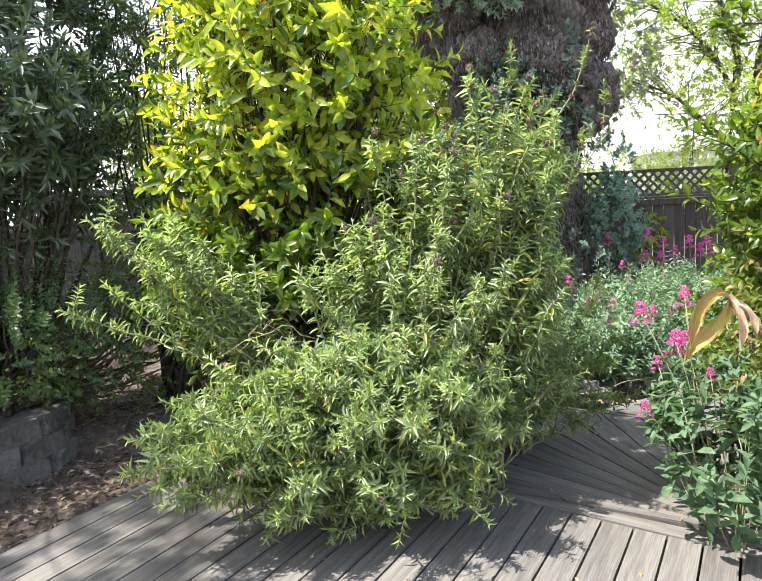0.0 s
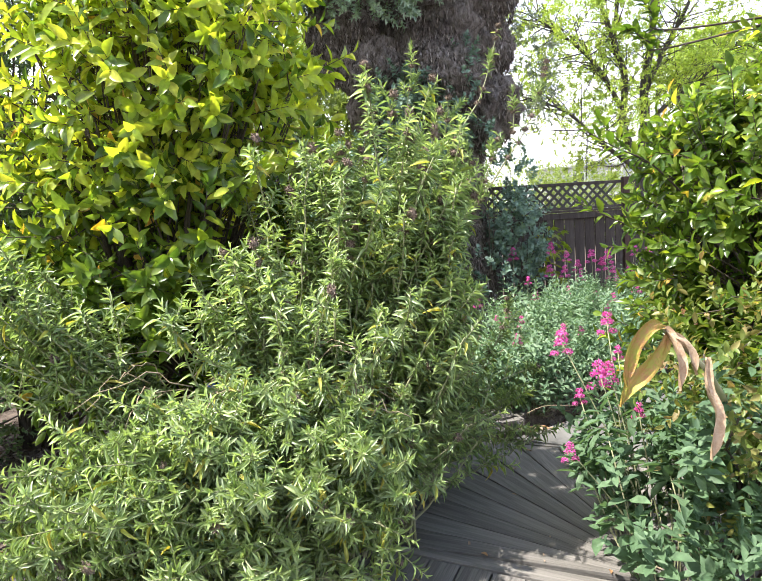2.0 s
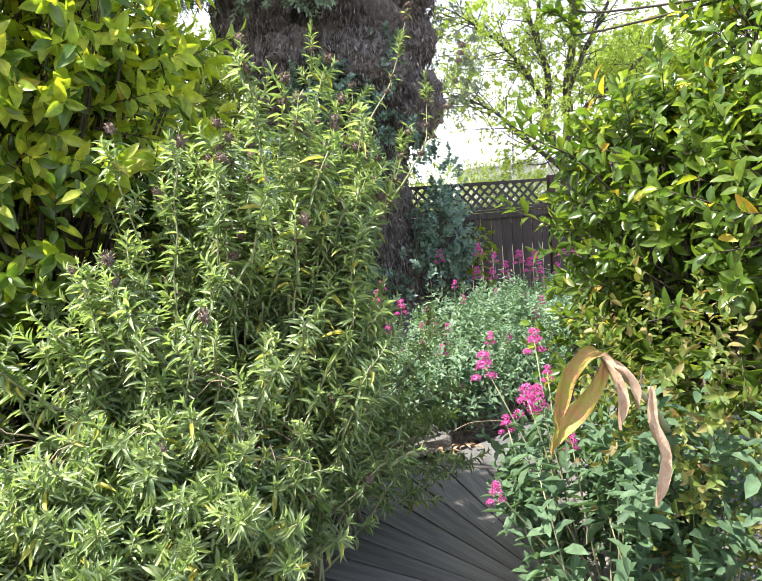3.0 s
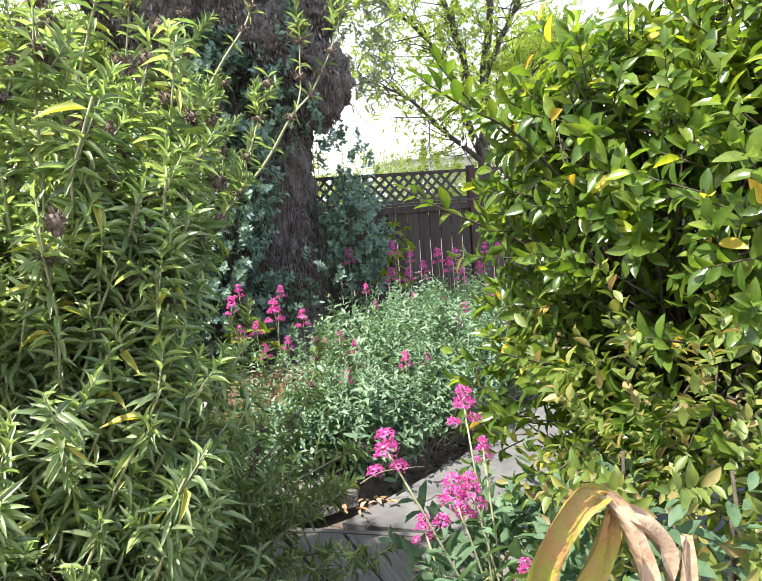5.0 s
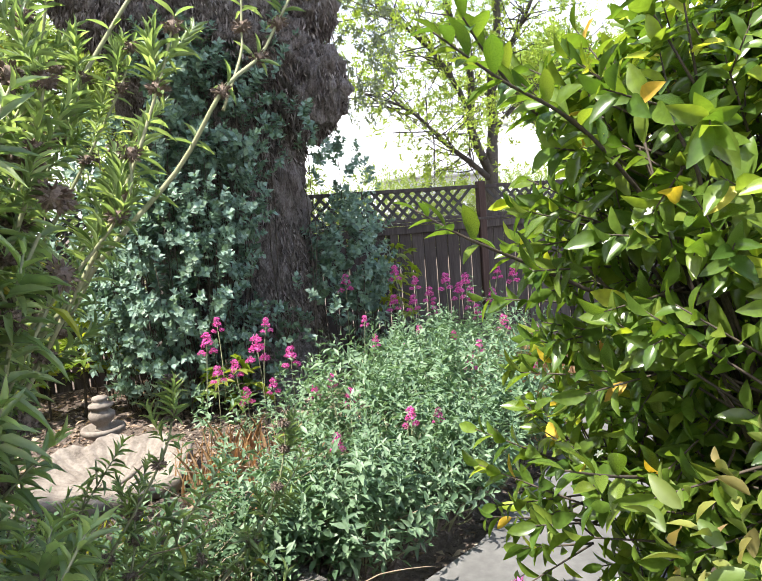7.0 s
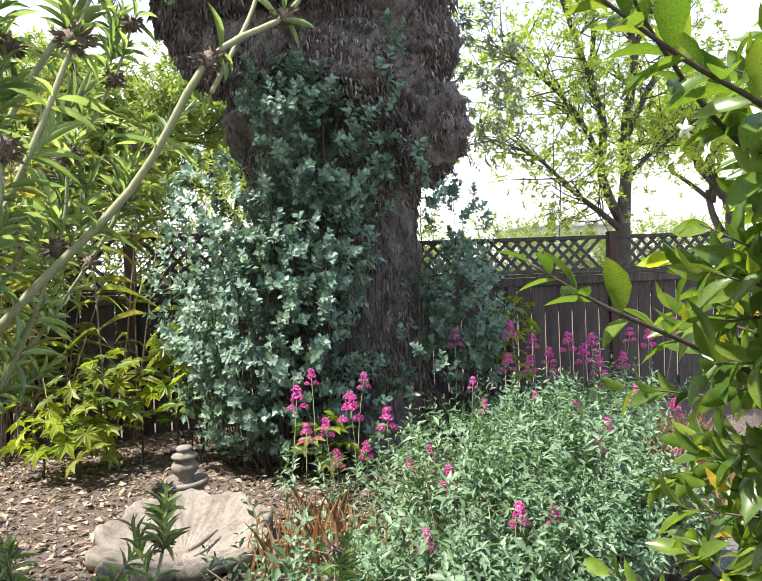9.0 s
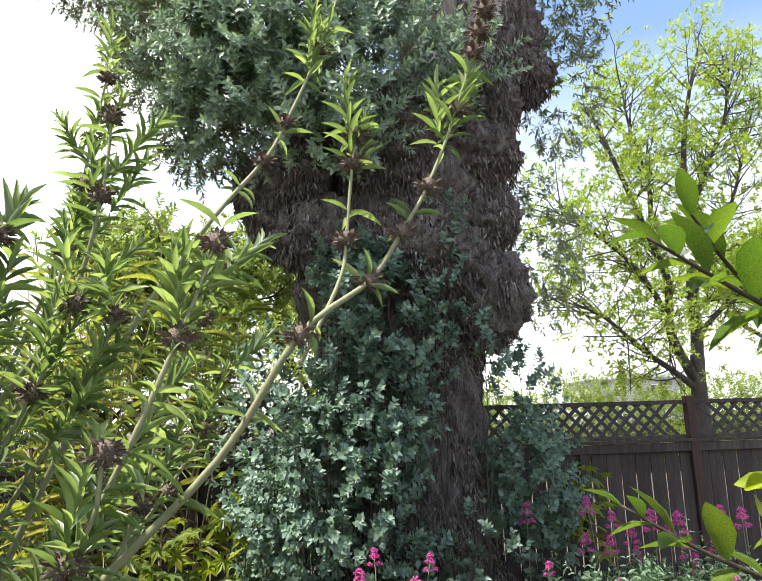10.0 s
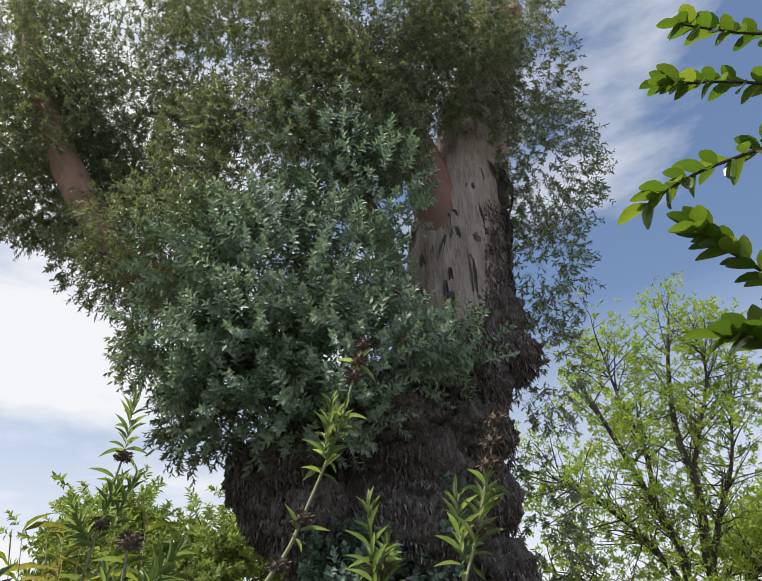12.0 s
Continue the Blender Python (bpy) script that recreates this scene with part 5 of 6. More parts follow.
def valerian(label, at, masses, blooms, leaf=0.055, group="", lush=False):
    at = np.array(at, float)
    t = thing("valerian_plant", label, "flowers", at, group)
    B, A, lines = [], [], []
    for c, r, n in masses:
        p, d = in_ball(n if lush else int(0.62 * n), c, r, 0.45)
        p[:, 2] += rng.normal(0, 0.05, len(p))
        p = p[p[:, 2] > 0.03]
        B.append(p)
        A.append(np.tile([0, 0, 1.0], (len(p), 1)) + rng.normal(0, 0.4, (len(p), 3)) + (p - np.asarray(c)) * 0.8)
        for q in p[::4]:
            g = np.array([c[0] * 0.5 + q[0] * 0.5, c[1] * 0.5 + q[1] * 0.5, 0.0])
            lines.append((bend(g, (g + q) / 2 + rng.normal(0, 0.03, 3), q, 6) - at, (0.004, 0.003)))
    B, A = np.concatenate(B), np.concatenate(A)
    s = sprig_leaves(B, A, rng.uniform(0.14, 0.34, len(B)), 12, leaf, leaf * 0.4, 35, 100, 2, 90, 0.5, (1.2, 0.95, 0.4))
    heads, nl = [], len(lines)
    for x, y, z, red, size in blooms:
        foot = np.array([x + rng.normal(0, 0.05), y + rng.normal(0.03, 0.05), max(0.0, z - 0.55)])
        if lush:
            foot = np.array([x * 0.25 + at[0] * 0.75, y * 0.3 + at[1] * 0.7, 0.05]) + rng.normal(0, 0.04, 3) * (1, 1, 0)
        lines.append((bend(foot, (foot + (x, y, z)) / 2 + rng.normal(0, 0.02, 3), (x, y, z), 7) - at, (0.004, 0.0025)))
        heads.append((x, y, z, red, size))
    tagged(part("stalks", tubes("stalks", lines[:nl], 4), M["stem_green"], t), kind="stuff")
    for ln in lines[nl:]:
        part("flower_stem", tubes("flower_stem", [ln], 5), M["stem_green"], t)
    tagged(part("foliage", leaves("foliage", OVAL if lush else KITE, local(s[0], at), s[1], s[2], s[3], s[4]), M["valerian_lush" if lush else "valerian_leaf"], t, "grey-green pointed leaves"), kind="stuff")
    for i, (x, y, z, red, size) in enumerate(heads):
        for dx, dy, dz, k in ((0, 0, 0, 1.0), (0.028, 0.0, -0.045, 0.7), (-0.028, 0.01, -0.05, 0.65), (0.0, 0.0, 0.035, 0.75)):
            part("flower_head", HEADS[i % 4], M["red_petal" if red else "pink_petal"], t, "deep red flower cluster" if red else "pink flower cluster", m=pose(x - at[0] + dx * size, y - at[1] + dy * size, z - at[2] + dz * size, rng.normal(0, 12), rng.normal(0, 12), 90 * i) @ Matrix.Scale(size * k, 4))
    return t


valerian("lush valerian with pink flower heads overhanging the deck", (1.6, 2.9, 0),
         [((1.5, 2.75, 0.33), (0.36, 0.38, 0.3), 75), ((1.75, 2.55, 0.4), (0.35, 0.35, 0.33), 60), ((1.6, 3.15, 0.35), (0.3, 0.35, 0.25), 45), ((1.85, 3.1, 0.4), (0.25, 0.3, 0.3), 25)],
         [(1.15, 2.9, 0.56, 0, 0.75), (1.35, 3.04, 0.83, 0, 1.15), (1.19, 3.05, 0.98, 0, 1.0), (1.41, 3.08, 1.04, 0, 0.9), (1.4, 3.05, 0.83, 0, 0.9), (1.49, 3.14, 0.89, 0, 0.6), (1.32, 3.17, 0.7, 0, 0.7), (1.42, 2.85, 0.72, 0, 0.6)], 0.088, lush=True)
BLOOMS = [(1.38, 6.9, 0.74, 0, 1.2), (1.71, 6.9, 0.66, 0, 1.5), (1.94, 6.9, 0.57, 0, 1.2), (1.61, 6.9, 0.34, 0, 1.0), (1.55, 6.9, 0.54, 0, 1.0), (1.8, 6.9, 0.38, 0, 0.9), (1.43, 6.9, 0.52, 0, 1.0), (1.5, 7.3, 0.8, 1, 0.9), (1.86, 7.3, 0.75, 1, 0.9),
          (2.7, 7.9, 0.91, 0, 1.2), (3.17, 7.9, 0.95, 0, 1.1), (3.14, 7.9, 0.68, 1, 1.2), (3.67, 7.9, 0.82, 1, 1.3), (3.78, 7.85, 0.72, 1, 1.3), (3.88, 7.9, 0.79, 0, 1.4), (4.23, 7.9, 0.85, 0, 1.0), (4.4, 7.9, 0.81, 0, 1.2), (3.53, 7.9, 0.58, 0, 1.0), (3.94, 7.9, 0.61, 0, 1.3), (3.33, 7.9, 0.66, 1, 1.2), (4.16, 7.9, 0.64, 0, 1.1), (3.99, 7.9, 0.48, 0, 0.9), (4.63, 7.9, 0.91, 1, 1.2), (3.5, 7.9, 0.72, 1, 1.1), (3.36, 7.9, 0.84, 1, 1.0),
          (3.07, 7.2, 0.56, 0, 0.8), (3.38, 7.2, 0.46, 0, 1.0), (2.93, 7.2, 0.43, 0, 0.9), (3.85, 7.2, 0.53, 0, 1.1), (4.16, 7.2, 0.4, 1, 1.2), (2.69, 7.2, 0.53, 1, 0.8), (2.61, 7.2, 0.7, 0, 0.7), (3.5, 6.2, 0.45, 1, 0.9), (2.99, 6.2, 0.5, 0, 0.9), (3.06, 6.2, 0.6, 1, 0.7), (1.92, 6.2, 0.48, 1, 0.7), (2.03, 6.2, 0.53, 0, 0.7), (2.05, 5.9, 0.5, 0, 0.8), (2.17, 5.3, 0.52, 0, 0.8), (2.32, 5.3, 0.5, 1, 0.6), (1.76, 5.2, 0.5, 0, 0.7)]
for lab, at, masses, box in (("grey-green valerian in front of the raised bed", (2.2, 5.6, 0.05), [((2.15, 5.6, 0.3), (0.6, 0.45, 0.3), 330), ((2.8, 6.05, 0.32), (0.5, 0.42, 0.3), 250), ((1.75, 5.15, 0.22), (0.42, 0.3, 0.24), 140), ((1.25, 5.15, 0.2), (0.4, 0.25, 0.2), 90), ((2.3, 5.3, 0.2), (0.35, 0.22, 0.2), 90), ((2.95, 5.75, 0.2), (0.4, 0.22, 0.2), 90), ((1.53, 5.07, 0.2), (0.28, 0.24, 0.24), 130), ((1.81, 5.06, 0.2), (0.28, 0.24, 0.24), 130), ((2.18, 5.25, 0.2), (0.28, 0.24, 0.24), 130), ((2.61, 5.50, 0.2), (0.28, 0.24, 0.24), 130), ((3.11, 5.82, 0.2), (0.28, 0.24, 0.24), 130)], (0, 5.0, 9, 6.0)),
                             ("dense valerian clump with pink and red flowers", (2.6, 6.6, 0.05), [((2.4, 6.4, 0.33), (0.6, 0.45, 0.32), 260), ((3.2, 6.8, 0.34), (0.55, 0.5, 0.32), 240), ((3.6, 7.3, 0.32), (0.5, 0.45, 0.34), 150)], (0, 6.0, 9, 6.5)),
                             ("valerian with tall pink flower spikes under the gum tree", (1.7, 6.9, 0.05), [((1.7, 6.85, 0.2), (0.45, 0.3, 0.18), 60), ((1.3, 5.9, 0.15), (0.4, 0.4, 0.15), 30)], (0, 6.5, 2.2, 7.5)),
                             ("valerian with magenta and red flowers along the fence", (3.6, 7.7, 0.05), [((3.3, 7.7, 0.26), (0.5, 0.3, 0.24), 130), ((4.1, 7.8, 0.26), (0.45, 0.3, 0.24), 110), ((2.75, 7.5, 0.25), (0.35, 0.3, 0.22), 40)], (2.2, 6.5, 9, 9))):
    valerian(lab, at, masses, [(b[0], b[1], b[2] + (0.08 if b[1] > 7.5 else 0.05), b[3], b[4] * 1.15) for b in BLOOMS if box[0] <= b[0] < box[2] and box[1] <= b[1] < box[3]], 0.074, "valerian in the bed")


# ---- dark shrubs on the mulch side ----
def bush(name, label, root, masses, leaf, wid, mat, per=16, shape=KITE, spiral=(1, 137), stem="stem_dark", sprig=(0.14, 0.3), category="shrub", every=8):
    at = np.array(root, float)
    t = thing(name, label, category, at)
    B, A, lines = [], [], []
    for c, r, n in masses:
        p, d = in_ball(n, c, r, 0.3)
        B.append(p)
        A.append(d + np.array([0, 0, 0.35]) + rng.normal(0, 0.35, (n, 3)))
        for q in p[::every]:
            lines.append((bend(at + rng.normal(0, 0.08, 3) * (1, 1, 0), (at * 0.4 + q * 0.6) * (1, 1, 0.8), q, 9, 0.02) - at, (0.022, 0.01, 0.004)))
    B, A = np.concatenate(B), unit(np.concatenate(A))
    s = sprig_leaves(B, A, rng.uniform(*sprig, len(B)), per, leaf, wid, 35, 80, spiral[0], spiral[1], 0.4)
    if category == "shrub" and len(lines) < 200:
        for ln in lines:
            part("branch", tubes("branch", [ln], 6), M[stem], t)
    else:
        tagged(part("branches", tubes("branches", lines, 5), M[stem], t), kind="stuff")
    tagged(part("foliage", leaves("foliage", shape, local(s[0], at), s[1], s[2], s[3], s[4]), mat, t), kind="stuff")
    return t


bush("evergreen_tree", "dark evergreen tree with long leathery leaves by the fence", (-2.75, 4.7, 0.3),
     # last three high clumps are unseen, added to dapple the deck with shade
     [((-2.6, 4.7, 2.6), (0.75, 0.7, 0.8), 330), ((-2.7, 4.8, 1.85), (0.5, 0.5, 0.45), 150), ((-3.0, 5.0, 3.6), (0.9, 0.8, 0.7), 260), ((-1.9, 5.0, 3.5), (0.6, 0.6, 0.5), 120), ((-2.3, 4.4, 2.2), (0.4, 0.4, 0.35), 90), ((-4.3, 3.5, 5.3), (0.9, 1.2, 0.7), 260), ((-3.6, 4.6, 4.6), (0.7, 0.7, 0.5), 110), ((-4.0, 1.9, 4.8), (0.8, 0.9, 0.6), 150)], 0.13, 0.036, M["dark_leaf"], 15, KITE, every=26)
bush("evergreen_shrub", "tall dark shrub with small leaves behind the citrus", (-1.75, 5.3, 0.1),
     [((-1.6, 5.2, 2.3), (0.6, 0.55, 0.9), 420), ((-1.5, 5.2, 3.3), (0.6, 0.55, 0.6), 260), ((-1.75, 5.2, 1.3), (0.5, 0.4, 0.6), 220), ((-0.9, 5.3, 2.9), (0.5, 0.5, 0.7), 200), ((-0.6, 5.5, 1.5), (0.6, 0.4, 0.8), 200)], 0.055, 0.02, M["small_leaf"], 22, every=22)
bush("evergreen_shrub", "low dark shrub with round leaves above the stone wall", (-2.7, 4.3, 0.3),
     [((-2.65, 4.25, 0.75), (0.5, 0.45, 0.4), 330), ((-2.3, 4.7, 0.7), (0.45, 0.35, 0.5), 240), ((-3.0, 3.8, 0.75), (0.4, 0.4, 0.35), 150), ((-1.9, 5.0, 0.6), (0.4, 0.35, 0.45), 150)], 0.042, 0.028, M["small_leaf"], 18, KITE)
bush("hedge", "yellowing scrambling vine with small leaves under the citrus", (2.0, 2.85, -0.05),
     [((1.95, 2.85, 0.6), (0.35, 0.35, 0.45), 95), ((1.75, 2.8, 0.9), (0.22, 0.25, 0.25), 40), ((2.15, 3.1, 0.4), (0.35, 0.35, 0.35), 80)], 0.048, 0.026, M["pale_leaf"], 12, BROAD, every=22)

# ---- background: trees beyond the fences, reeds, house ----
def branch_tree(name, label, root, height, spread, seed, mat, leaf=0.1, clumps=900, trunk=0.2, fork=0.25, bark="far_bark", per=18, shrink=(0.62, 0.86), lean=(0.03, 0.0)):
    """A tree with a forked trunk, repeated branching and leaf clumps on the outer twigs."""
    r_ = np.random.default_rng(seed)
    at = np.array(root, float)
    t = thing(name, label, "tree", at)
    limbs, tips = [], []

    def grow(p, d, length, rad, depth):
        d = d / np.linalg.norm(d)
        q = p + d * length
        mid = (p + q) / 2 + r_.normal(0, 0.06, 3) * length
        limbs.append((bend(p, mid, q, 6), (rad, rad * 0.62), depth))
        if depth >= 5 or length < 0.25:
            tips.append((q, d))
            return
        if depth >= 2:
            tips.append((q, d))
        for _ in range(3 if depth in (0, 1, 3) else 2):
            nd = d + unit(r_.normal(size=3)) * (0.62 if depth else 0.5) * spread + np.array([0, 0, 0.12])
            grow(q - d * length * r_.uniform(0, 0.25), nd, length * r_.uniform(*shrink), rad * 0.64, depth + 1)

    grow(at * 1.0, np.array([*lean, 1.0]), height * fork, trunk, 0)
    part("trunk", tubes("trunk", [(l[0] - at, l[1]) for l in limbs if l[2] == 0], 10), M[bark], t, "dark forked trunk")
    for l in limbs:
        if l[2] in (1, 2):
            part("branch", tubes("branch", [(l[0] - at, l[1])], 7), M[bark], t)
    tagged(part("twigs", tubes("twigs", [(l[0] - at, l[1]) for l in limbs if l[2] > 2], 5), M[bark], t, "dark thin twigs"), kind="stuff")
    T = np.array([np.concatenate([a, b]) for a, b in tips])
    pick = r_.integers(0, len(T), clumps)
    b = T[pick, :3] + r_.normal(0, 0.2 * height / 8, (clumps, 3))
    s = sprig_leaves(b, T[pick, 3:] + r_.normal(0, 0.6, (clumps, 3)), 0.3 * height / 8, per, leaf, leaf * 0.5, 40, 80, 1, 137, 0.5)
    tagged(part("crown", leaves("crown", DIAMOND, local(s[0], at), s[1], s[2], s[3], s[4]), mat, t, "light green spring leaves"), kind="stuff")
    return t


def spreading_tree():
    """The tree past the fence: a forked trunk, wide limbs and a thin lacy crown."""
    r_ = np.random.default_rng(31)
    at = np.array([8.3, 14.8, -0.1])
    t = thing("tree", "tall spreading tree with fresh green leaves beyond the fence", "tree", at)
    part("trunk", tubes("trunk", [(spline([at, (8.27, 14.8, 1.2), (8.27, 14.8, 2.1), (8.32, 14.8, 2.75)], 16) - at, (0.2, 0.15, 0.13))], 12), M["far_bark"], t, "dark forked trunk")
    limbs = [([(8.27, 14.8, 2.2), (7.95, 14.75, 2.8), (7.78, 14.7, 3.3), (7.85, 14.7, 4.2), (7.6, 14.7, 5.0), (7.05, 14.6, 6.4), (6.6, 14.6, 7.6)], (0.1, 0.075, 0.03)),
             ([(8.32, 14.8, 2.7), (8.38, 14.8, 3.4), (8.4, 14.85, 4.1), (8.66, 14.9, 5.4), (8.58, 14.9, 6.5), (8.9, 15.0, 8.0), (9.3, 15.0, 9.3)], (0.12, 0.08, 0.025)),
             ([(8.26, 14.8, 2.1), (7.7, 14.6, 2.45), (7.1, 14.5, 2.85), (6.3, 14.4, 3.5), (5.3, 14.3, 3.85)], (0.07, 0.045, 0.015)),
             ([(8.4, 14.85, 3.9), (9.0, 15.0, 4.9), (9.7, 15.1, 6.0), (10.3, 15.2, 7.6)], (0.07, 0.045, 0.018)),
             ([(7.8, 14.7, 3.5), (7.2, 14.6, 4.4), (6.5, 14.5, 5.0), (5.7, 14.5, 5.5)], (0.06, 0.04, 0.015)),
             ([(8.62, 14.9, 5.6), (9.1, 14.9, 6.6), (9.6, 14.8, 7.8), (9.7, 14.8, 9.0)], (0.06, 0.035, 0.015)),
             ([(7.6, 14.7, 5.0), (7.8, 14.9, 6.2), (7.6, 15.0, 7.4), (7.5, 15.0, 8.4)], (0.055, 0.035, 0.015)),
             ([(8.36, 14.8, 3.1), (9.1, 15.0, 3.7), (10.0, 15.2, 4.2), (11.0, 15.4, 5.0)], (0.06, 0.04, 0.015))]
    twigs, tips = [], []
    for pts, rad in limbs:
        line = spline(pts, 26)
        part("branch", tubes("branch", [(line - at, rad)], 8), M["far_bark"], t)
        for k in range(5, 26):
            for _ in range(2):
                d = unit(line[k] - line[k - 1]) * 0.5 + unit(r_.normal(size=3)) * 0.8 + np.array([0, 0, 0.2])
                e = line[k] + unit(d) * r_.uniform(0.5, 1.3)
                mid = (line[k] + e) / 2 + r_.normal(0, 0.08, 3)
                twigs.append((bend(line[k], mid, e, 6) - at, (0.018, 0.006)))
                for _ in range(3):
                    q = line[k] + (e - line[k]) * r_.uniform(0.4, 1)
                    f = q + unit(unit(e - line[k]) * 0.6 + r_.normal(0, 0.6, 3)) * r_.uniform(0.25, 0.6)
                    twigs.append((np.array([q, (q + f) / 2 + r_.normal(0, 0.03, 3), f]) - at, (0.008, 0.003)))
                    tips.append(np.concatenate([f, f - q]))
    tagged(part("twigs", tubes("twigs", twigs, 4), M["far_bark"], t, "dark thin twigs"), kind="stuff")
    T = np.array(tips)
    pick = np.tile(np.arange(len(T)), 4)
    b = T[pick, :3] + r_.normal(0, 0.13, (len(pick), 3))
    s = sprig_leaves(b, T[pick, 3:] + r_.normal(0, 0.35, (len(pick), 3)), 0.16, 10, 0.1, 0.045, 40, 85, 1, 137, 0.6)
    tagged(part("crown", leaves("crown", DIAMOND, local(s[0], at), s[1], s[2], s[3], s[4]), M["far_leaf"], t, "light green spring leaves"), kind="stuff")


spreading_tree()
branch_tree("tree", "slender green tree beyond the fence", (13.5, 18.5, -0.1), 8.5, 1.0, 11, M["far_leaf"], 0.13, 1500, 0.18)
branch_tree("tree", "broad yellow-green tree beyond the back fence", (-2.2, 15.5, -0.1), 7.6, 1.3, 8, M["hedge_leaf"], 0.14, 2000, 0.14)
branch_tree("tree", "yellow-green tree beyond the back fence", (1.3, 17.0, -0.1), 7.4, 1.3, 9, M["hedge_leaf"], 0.14, 1600, 0.14)
branch_tree("tree", "bright tree behind the side fence", (-6.0, 12.5, -0.1), 6.0, 1.3, 14, M["hedge_leaf"], 0.14, 1600, 0.16)
branch_tree("tree", "dark leafy tree behind the side fence", (-6.5, 7.5, -0.1), 7.0, 1.2, 15, M["small_leaf"], 0.12, 2200, 0.18)
bush("hedge", "long bright green hedge in the lane beyond the fence", (7.5, 22.0, -0.1),
     [((2.4 + 2.1 * i, 21.5 + 0.5 * i, 1.35 + 0.22 * math.sin(2.3 * i)), (1.7, 1.0, 1.35 + 0.25 * math.cos(1.7 * i)), 430) for i in range(9)], 0.14, 0.07, M["hedge_leaf"], 12, DIAMOND, sprig=(0.3, 0.5))
bush("hedge", "bright green thicket beyond the back fence", (-3.0, 13.5, -0.1),
     [((-5.5 + 2.0 * i, 13.5, 1.7), (1.4, 0.9, 1.5), 380) for i in range(5)], 0.14, 0.05, M["hedge_leaf"], 12, DIAMOND, sprig=(0.3, 0.5))


def build_reeds():
    at = np.array([-1.0, 9.0, 0.05])
    t = thing("reed_clump", "tall clump of yellow-green reeds with arching leaves", "reeds", at)
    P, W, U, L, Wd, lines = [], [], [], [], [], []
    for _ in range(36):
        foot = at + rng.normal(0, 1, 3) * (0.4, 0.12, 0)
        h = rng.uniform(1.5, 3.6)
        top = foot + np.array([rng.normal(0, 0.35), rng.normal(-0.1, 0.25), h])
        line = bend(foot, (foot + top) / 2 + rng.normal(0, 0.05, 3), top, 10)
        lines.append((line - at, (0.009, 0.003)))
        for q in line[2:]:
            for _ in range(2):
                P.append(q)
                W.append(unit(rng.normal(size=3) * (1, 1, 0.2) + np.array([0, 0, 0.55])))
                U.append(np.array([0, 0, 1.0]) + rng.normal(0, 0.3, 3))
                L.append(rng.uniform(0.25, 0.55))
                Wd.append(rng.uniform(0.012, 0.022))
    for ln in lines:
        part("cane", tubes("cane", [ln], 5), M["stem_dry"], t)
    tagged(part("foliage", leaves("foliage", BLADE, local(np.array(P), at), np.array(W), np.array(U), np.array(L), np.array(Wd)), M["reed_leaf"], t), kind="stuff")


build_reeds()


def build_house():
    h = thing("house", "grey two-storey house with white windows far beyond the fence", "house", (36.4, 76, 0))
    h.rotation_euler = (0, 0, radians(-8))
    part("wall", box_bm(12, 9, 5.2, 0.02, (0, 0, 2.6)), M["siding"], h)
    part("roof", box_bm(12.8, 10, 0.25, 0.03, (0, 0, 5.32)), M["roof"], h, "flat grey roof")
    part("roof_parapet", box_bm(6.0, 8, 0.6, 0.03, (2.4, 0.6, 5.74)), M["siding"], h, "pale raised roof storey")
    for x in (-2.6, 1.3, 4.3):
        for z in (1.5, 4.1):
            w = part("window", box_bm(1.5, 0.1, 1.3, 0.01), M["white"], h, "white framed window", pose(x, -4.53, z))
            for dx in (-0.34, 0.34):
                part("pane", box_bm(0.56, 0.04, 1.06, 0.004), M["pane"], w, m=pose(dx, -0.055, 0))


build_house()


# ---- reaching citrus twigs ----
def citrus_twig(pts, count, leaf, label, mat="citrus_leaf_single", new_tip=True, shape=BROAD, wide=0.46):
    """A single twig of the citrus tree, each leaf a part of its own."""
    at = np.array(pts[0], float)
    t = thing("citrus_branch", label, "branch", at)
    line = spline(pts, 24)
    part("twig", tubes("twig", [(line - at, (0.006, 0.004, 0.002))], 7), M["stem_dark"], t)
    one = leaves("leaf", shape, np.zeros((1, 3)), np.array([[1.0, 0, 0]]), np.array([[0, 0, 1.0]]), 1.0, wide)
    tan = unit(np.gradient(line, axis=0))
    for k in range(count):
        i = int(5 + 18 * k / max(1, count - 1))
        ref = unit(np.cross(tan[i], [0.2, 0.1, 1.0]))
        ph = k * 2.4
        rad = ref * math.cos(ph) + np.cross(tan[i], ref) * math.sin(ph)
        o = radians(62 - 30 * k / count)
        w = unit(tan[i] * math.cos(o) + rad * math.sin(o) + np.array([0, 0, 0.1]))
        sd = unit(np.cross([0.1, 0.05, 1.0], w))
        nr = np.cross(w, sd)
        m = Matrix.Translation(line[i] - at) @ Matrix(((w[0], sd[0], nr[0]), (w[1], sd[1], nr[1]), (w[2], sd[2], nr[2]))).to_4x4()
        young = new_tip and k > count * 0.7
        part("leaf", one, M["citrus_new_lit" if young else mat], t, m=m @ Matrix.Scale(leaf * rng.uniform(0.75, 1.15) * (0.8 if young else 1), 4))
    return t


